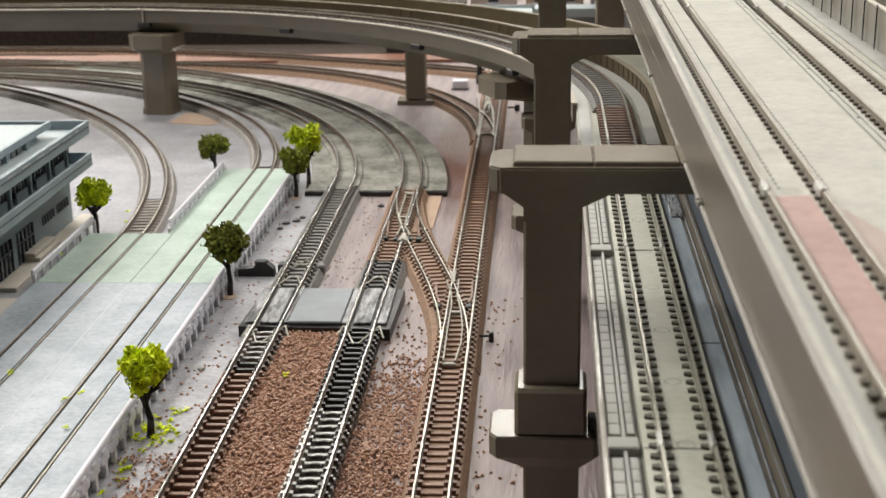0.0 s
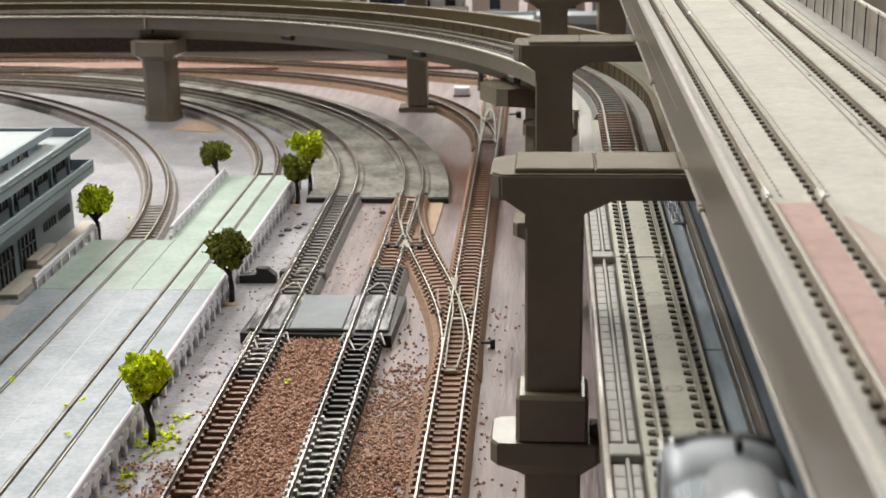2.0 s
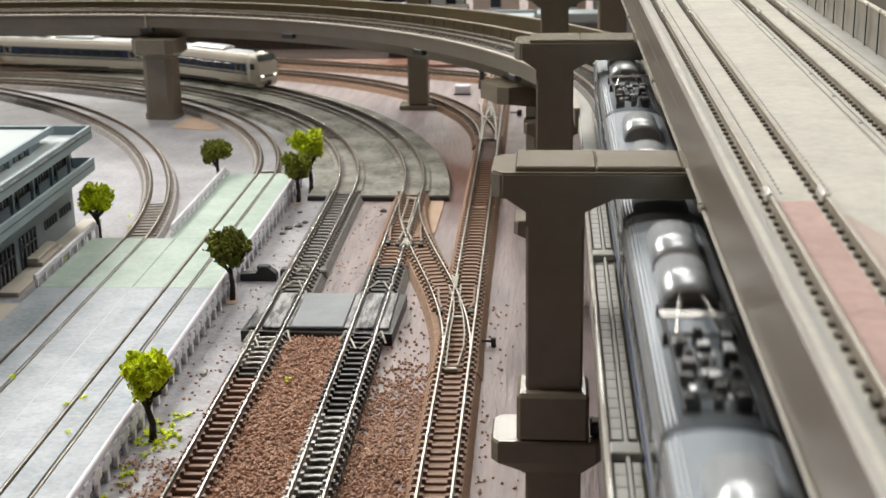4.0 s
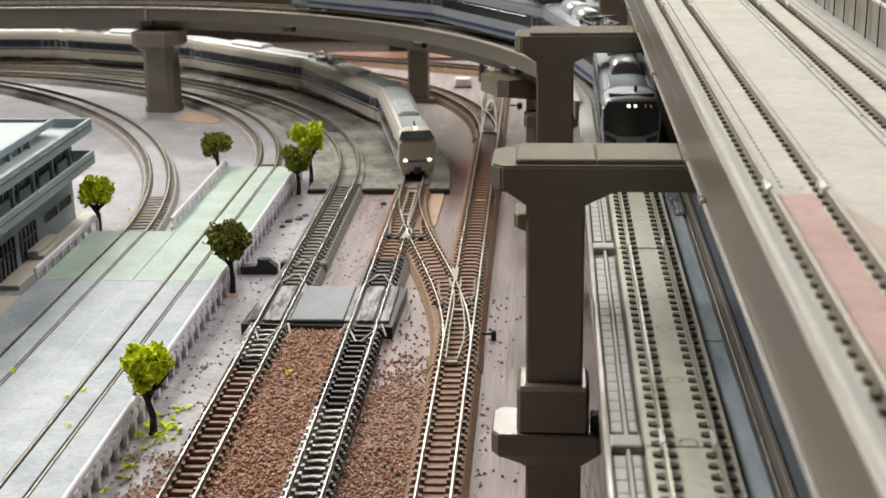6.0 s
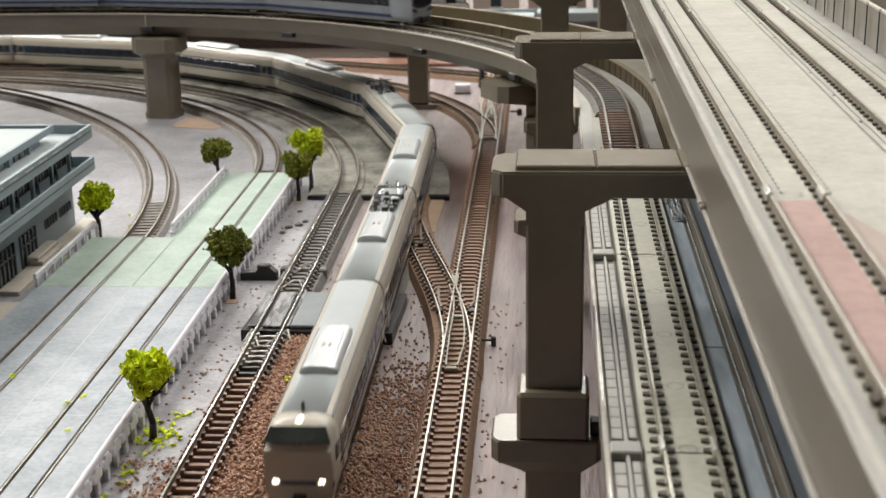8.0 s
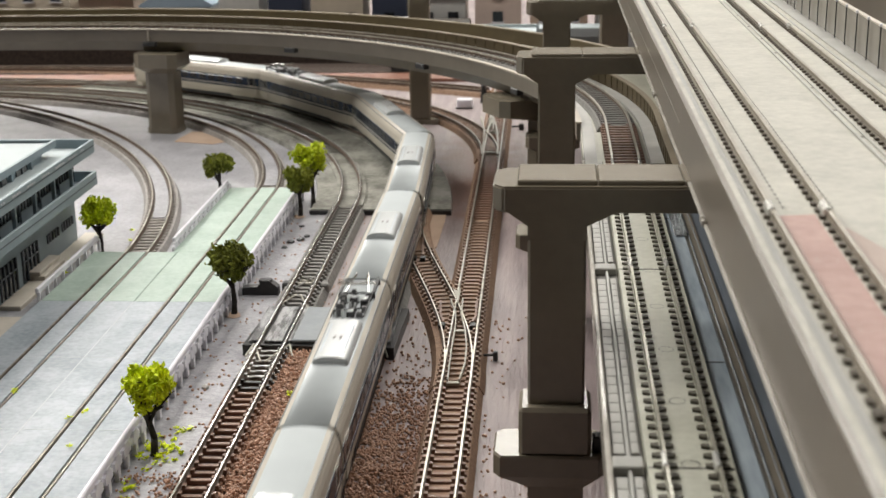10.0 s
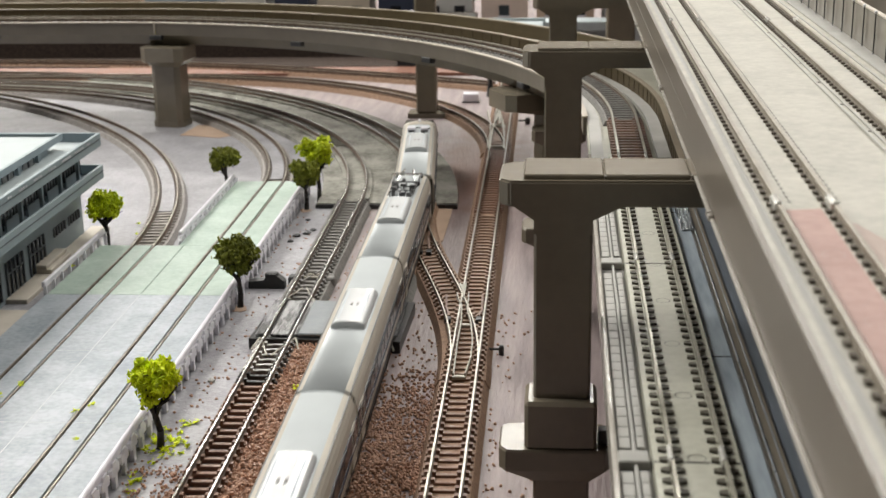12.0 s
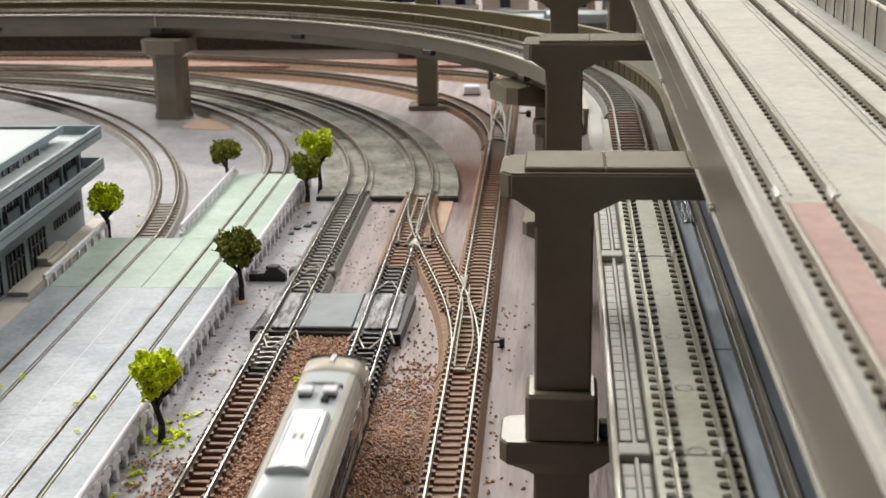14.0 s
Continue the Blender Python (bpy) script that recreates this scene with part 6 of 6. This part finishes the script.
def cab_commuter(ob, y0, e):
    """The flat black cab of the local train at the end e."""
    steps = [(0.0, 1.0, 0.0234), (0.0110, 1.0, 0.0234), (0.0145, 0.985, 0.0229), (0.0154, 0.965, 0.0220)]
    bm = bmesh.new()
    half = BOXSEC[:-1] + BOXROOF
    full = half + [(-x, z) for x, z in reversed(half[:-1])]
    rings = [[bm.verts.new((x * kx, y0 + e * d, 0.0022 + (z - 0.0022) * (top - 0.0022) / 0.0212)) for x, z in full] for d, kx, top in steps]
    loft(bm, rings)
    nose = part("cab", bm, STEELCAR, ob, "silver and black cab", smooth=True)
    yf = y0 + e * 0.0154
    lo_y, hi_y = min(yf - e * 0.002, yf + e * 0.0007), max(yf - e * 0.002, yf + e * 0.0007)
    out = [(-0.0091, 0.0118), (-0.0040, 0.0098), (0.0040, 0.0098), (0.0091, 0.0118), (0.0090, 0.0190), (0.0078, 0.0214), (-0.0078, 0.0214), (-0.0090, 0.0190)]
    part("front_glass", prism(bmesh.new(), out, lo_y, hi_y, "y"), GLASSDK, nose, "black glazed front")
    chin = [(-0.0091, 0.0116), (-0.0091, 0.0062), (-0.0078, 0.0048), (0.0078, 0.0048), (0.0091, 0.0062), (0.0091, 0.0116), (0.0040, 0.0096), (-0.0040, 0.0096)]
    low_panel = part("chin", prism(bmesh.new(), chin, lo_y, hi_y, "y"), STEELCAR, nose, "silver lower front panel")
    y0b, y1b = min(yf, yf + e * 0.0011), max(yf, yf + e * 0.0011)
    for sx in (-1, 1):
        lamp = [(sx * 0.0086, 0.0104), (sx * 0.0048, 0.0088), (sx * 0.0050, 0.0074), (sx * 0.0084, 0.0082)]
        part("tail_lamp", prism(bmesh.new(), lamp, y0b, y1b, "y"), TAILDARK, low_panel, "dark violet lamp cluster")
        part("skirt", boxes((sx * 0.0054 - 0.0032, sx * 0.0054 + 0.0032, min(yf - e * 0.003, yf), max(yf - e * 0.003, yf), 0.0008, 0.0046), bev=0.0006), GEARGREY, low_panel, "grey skirt beside the coupler")
        part("top_lamp", boxes((sx * 0.0011 - 0.0005, sx * 0.0011 + 0.0005, min(yf, yf + e * 0.0010), max(yf, yf + e * 0.0010), 0.0196, 0.0202)), LAMPON, nose, "lit white lamp")
        part("corner_post", boxes((sx * 0.0092 - 0.0003, sx * 0.0092 + 0.0003, lo_y, hi_y, 0.0116, 0.0190)), STEELCAR, nose)
    for x0, x1 in ((0.0042, 0.0046), (0.0060, 0.0064)):
        part("destination_sign", boxes((x0, x1, min(yf, yf + e * 0.0010), max(yf, yf + e * 0.0010), 0.0196, 0.0202)), AMBER, nose, "amber sign light")
    part("coupler", boxes((-0.0018, 0.0018, min(yf - e * 0.003, yf + e * 0.0025), max(yf - e * 0.003, yf + e * 0.0025), 0.0014, 0.0048), bev=0.0004), CARUNDER, nose)
    visor = [(-0.0074, y0 + e * 0.0128), (-0.0036, y0 + e * 0.0142), (0.0036, y0 + e * 0.0142), (0.0074, y0 + e * 0.0128), (0.0074, y0 + e * 0.0116), (0.0036, y0 + e * 0.0130), (-0.0036, y0 + e * 0.0130), (-0.0074, y0 + e * 0.0116)]
    part("roof_line", prism(bmesh.new(), visor, 0.0222, 0.02345), DKGREY, nose, "dark curved line above the windscreen")
    part("antenna", boxes((0.0010, 0.0020, min(y0 + e * 0.007, y0 + e * 0.010), max(y0 + e * 0.007, y0 + e * 0.010), 0.0232, 0.0254), bev=0.0002), BLACK, nose)


PITCH1, PITCH2 = 0.130, 0.1200
EXPRESS, LOCAL = [], []
spec = dict(body_mat=CARCREAM, roof_mat=ROOFSIL, band_mat=CARBAND, stripe=CARBAND, group="express train")
head, lo, hi, h = car("train_car", "cream express driving car with silver roof and lit headlights", 0.1295, -1, None, [-0.0042], **spec)
cab_express(head, lo, -1, True)
mid, *_ = car("train_car", "cream express middle car with silver roof and navy window band", 0.1295, 0, None, [0.003], **spec)
pan, *_ = car("train_car", "cream express car with silver roof and folded pantograph", 0.1295, 0, 0.051, [-0.003], **spec)
tail, lo, hi, h = car("train_car", "cream express rear driving car with silver roof", 0.1295, 1, None, [-0.0015], **spec)
cab_express(tail, hi, 1, False)
for x0, x1 in ((-0.0058, -0.0014), (0.0012, 0.0054)):
    ab = part("antenna_box", boxes((x0, x1, 0.0285, 0.0330, 0.0243, 0.0257), bev=0.0003), WHITE, tail, "white roof antenna box")
    part("foot", boxes((x0 + 0.0004, x1 - 0.0003, 0.0288, 0.0327, 0.0226, 0.0243)), BLACK, ab)
part("whistle", boxes((0.0014, 0.0036, 0.0250, 0.0263, 0.0226, 0.0250), (0.0022, 0.0030, 0.0263, 0.0279, 0.0226, 0.0240), bev=0.0003), BLACK, tail, "small black whistle")
part("roof_step", prism(bmesh.new(), [(-0.0060, 0.0361), (-0.0030, 0.0377), (0.0030, 0.0377), (0.0060, 0.0361), (0.0060, 0.0369), (0.0030, 0.0387), (-0.0030, 0.0387), (-0.0060, 0.0369)], 0.0225, 0.0240), DKGREY, tail)
EXPRESS = [head, pan, copy_thing(mid, Matrix()), copy_thing(pan, Matrix()), copy_thing(mid, Matrix()), copy_thing(mid, Matrix()), mid, copy_thing(pan, Matrix()), tail]
spec = dict(body_mat=STEELCAR, roof_mat=LOCALROOF, stripe_z=0.0042, stripe_h=0.0018, band_mat=GLASSDK, stripe=BLUESTRIPE, cool_h=0.0040, cool_len=0.0215, group="local train")
lead, lo, hi, h = car("train_car", "stainless local driving car with bright domed roof units", 0.1195, 1, -0.017, [0.0275, 0.0030], **spec)
cab_commuter(lead, hi, 1)
plain, *_ = car("train_car", "stainless local car with domed roof units", 0.1195, 0, None, [0.0266, -0.0130], **spec)
part("antenna", prism(bmesh.new(), [(-0.0012, 0.0232), (0.0012, 0.0232), (0.0004, 0.0258), (-0.0004, 0.0258)], 0.0015, 0.0030, "y"), BLACK, plain)
lmid, *_ = car("train_car", "stainless local car with domed roof units and pantograph", 0.1195, 0, -0.017, [0.0270, 0.0030], **spec)
rear, lo, hi, h = car("train_car", "stainless local rear car with black cab front", 0.1195, -1, None, [0.0315, -0.0086], **spec)
cab_commuter(rear, lo, -1)
LOCAL = [lead, plain, lmid, rear]


def glide(rows, t):
    """Smooth value between rows of (seconds, value)."""
    for i, ((a, p), (b, q)) in enumerate(zip(rows, rows[1:])):
        if t <= b or i == len(rows) - 2:
            before = rows[i - 1] if i else (2 * a - b, 2 * p - q)
            after = rows[i + 2] if i + 2 < len(rows) else (2 * b - a, 2 * q - p)
            m0, m1 = (q - before[1]) / (b - before[0]), (after[1] - p) / (after[0] - a)
            u, d = (t - a) / (b - a), b - a
            return (2 * u**3 - 3 * u**2 + 1) * p + (u**3 - 2 * u**2 + u) * d * m0 + (-2 * u**3 + 3 * u**2) * q + (u**3 - u**2) * d * m1


# seconds and the place of the leading end along its line
HEAD1 = [(0.0, 1.59), (3.0, 1.127), (5.5, 0.761), (6.2, 0.634), (6.5, 0.582), (7.5, 0.4055), (8.0, 0.3195), (11.0, -0.2385), (12.5, -0.5140), (14.0, -0.787)]
HEAD2 = [(0.0, -0.155), (2.0, 0.193), (2.5, 0.278), (3.0, 0.3675), (5.5, 0.829), (6.2, 0.962), (8.0, 1.303), (14.0, 2.45)]


def ride(at, s, half, z):
    a, b = at(s - half), at(s + half)
    return place(((a[0] + b[0]) / 2, (a[1] + b[1]) / 2, -math.atan2(b[0] - a[0], b[1] - a[1])), z)


def motions():
    times = [i * 0.25 for i in range(57)]
    for k, ob in enumerate(EXPRESS):
        walk(ob, [(t, ride(T2, glide(HEAD1, t) + PITCH1 * (k + 0.5), 0.045, RAIL_Z)) for t in times])
    for k, ob in enumerate(LOCAL):
        walk(ob, [(t, ride(TRW, glide(HEAD2, t) - PITCH2 * (k + 0.5), 0.042, RZ)) for t in times])


motions()
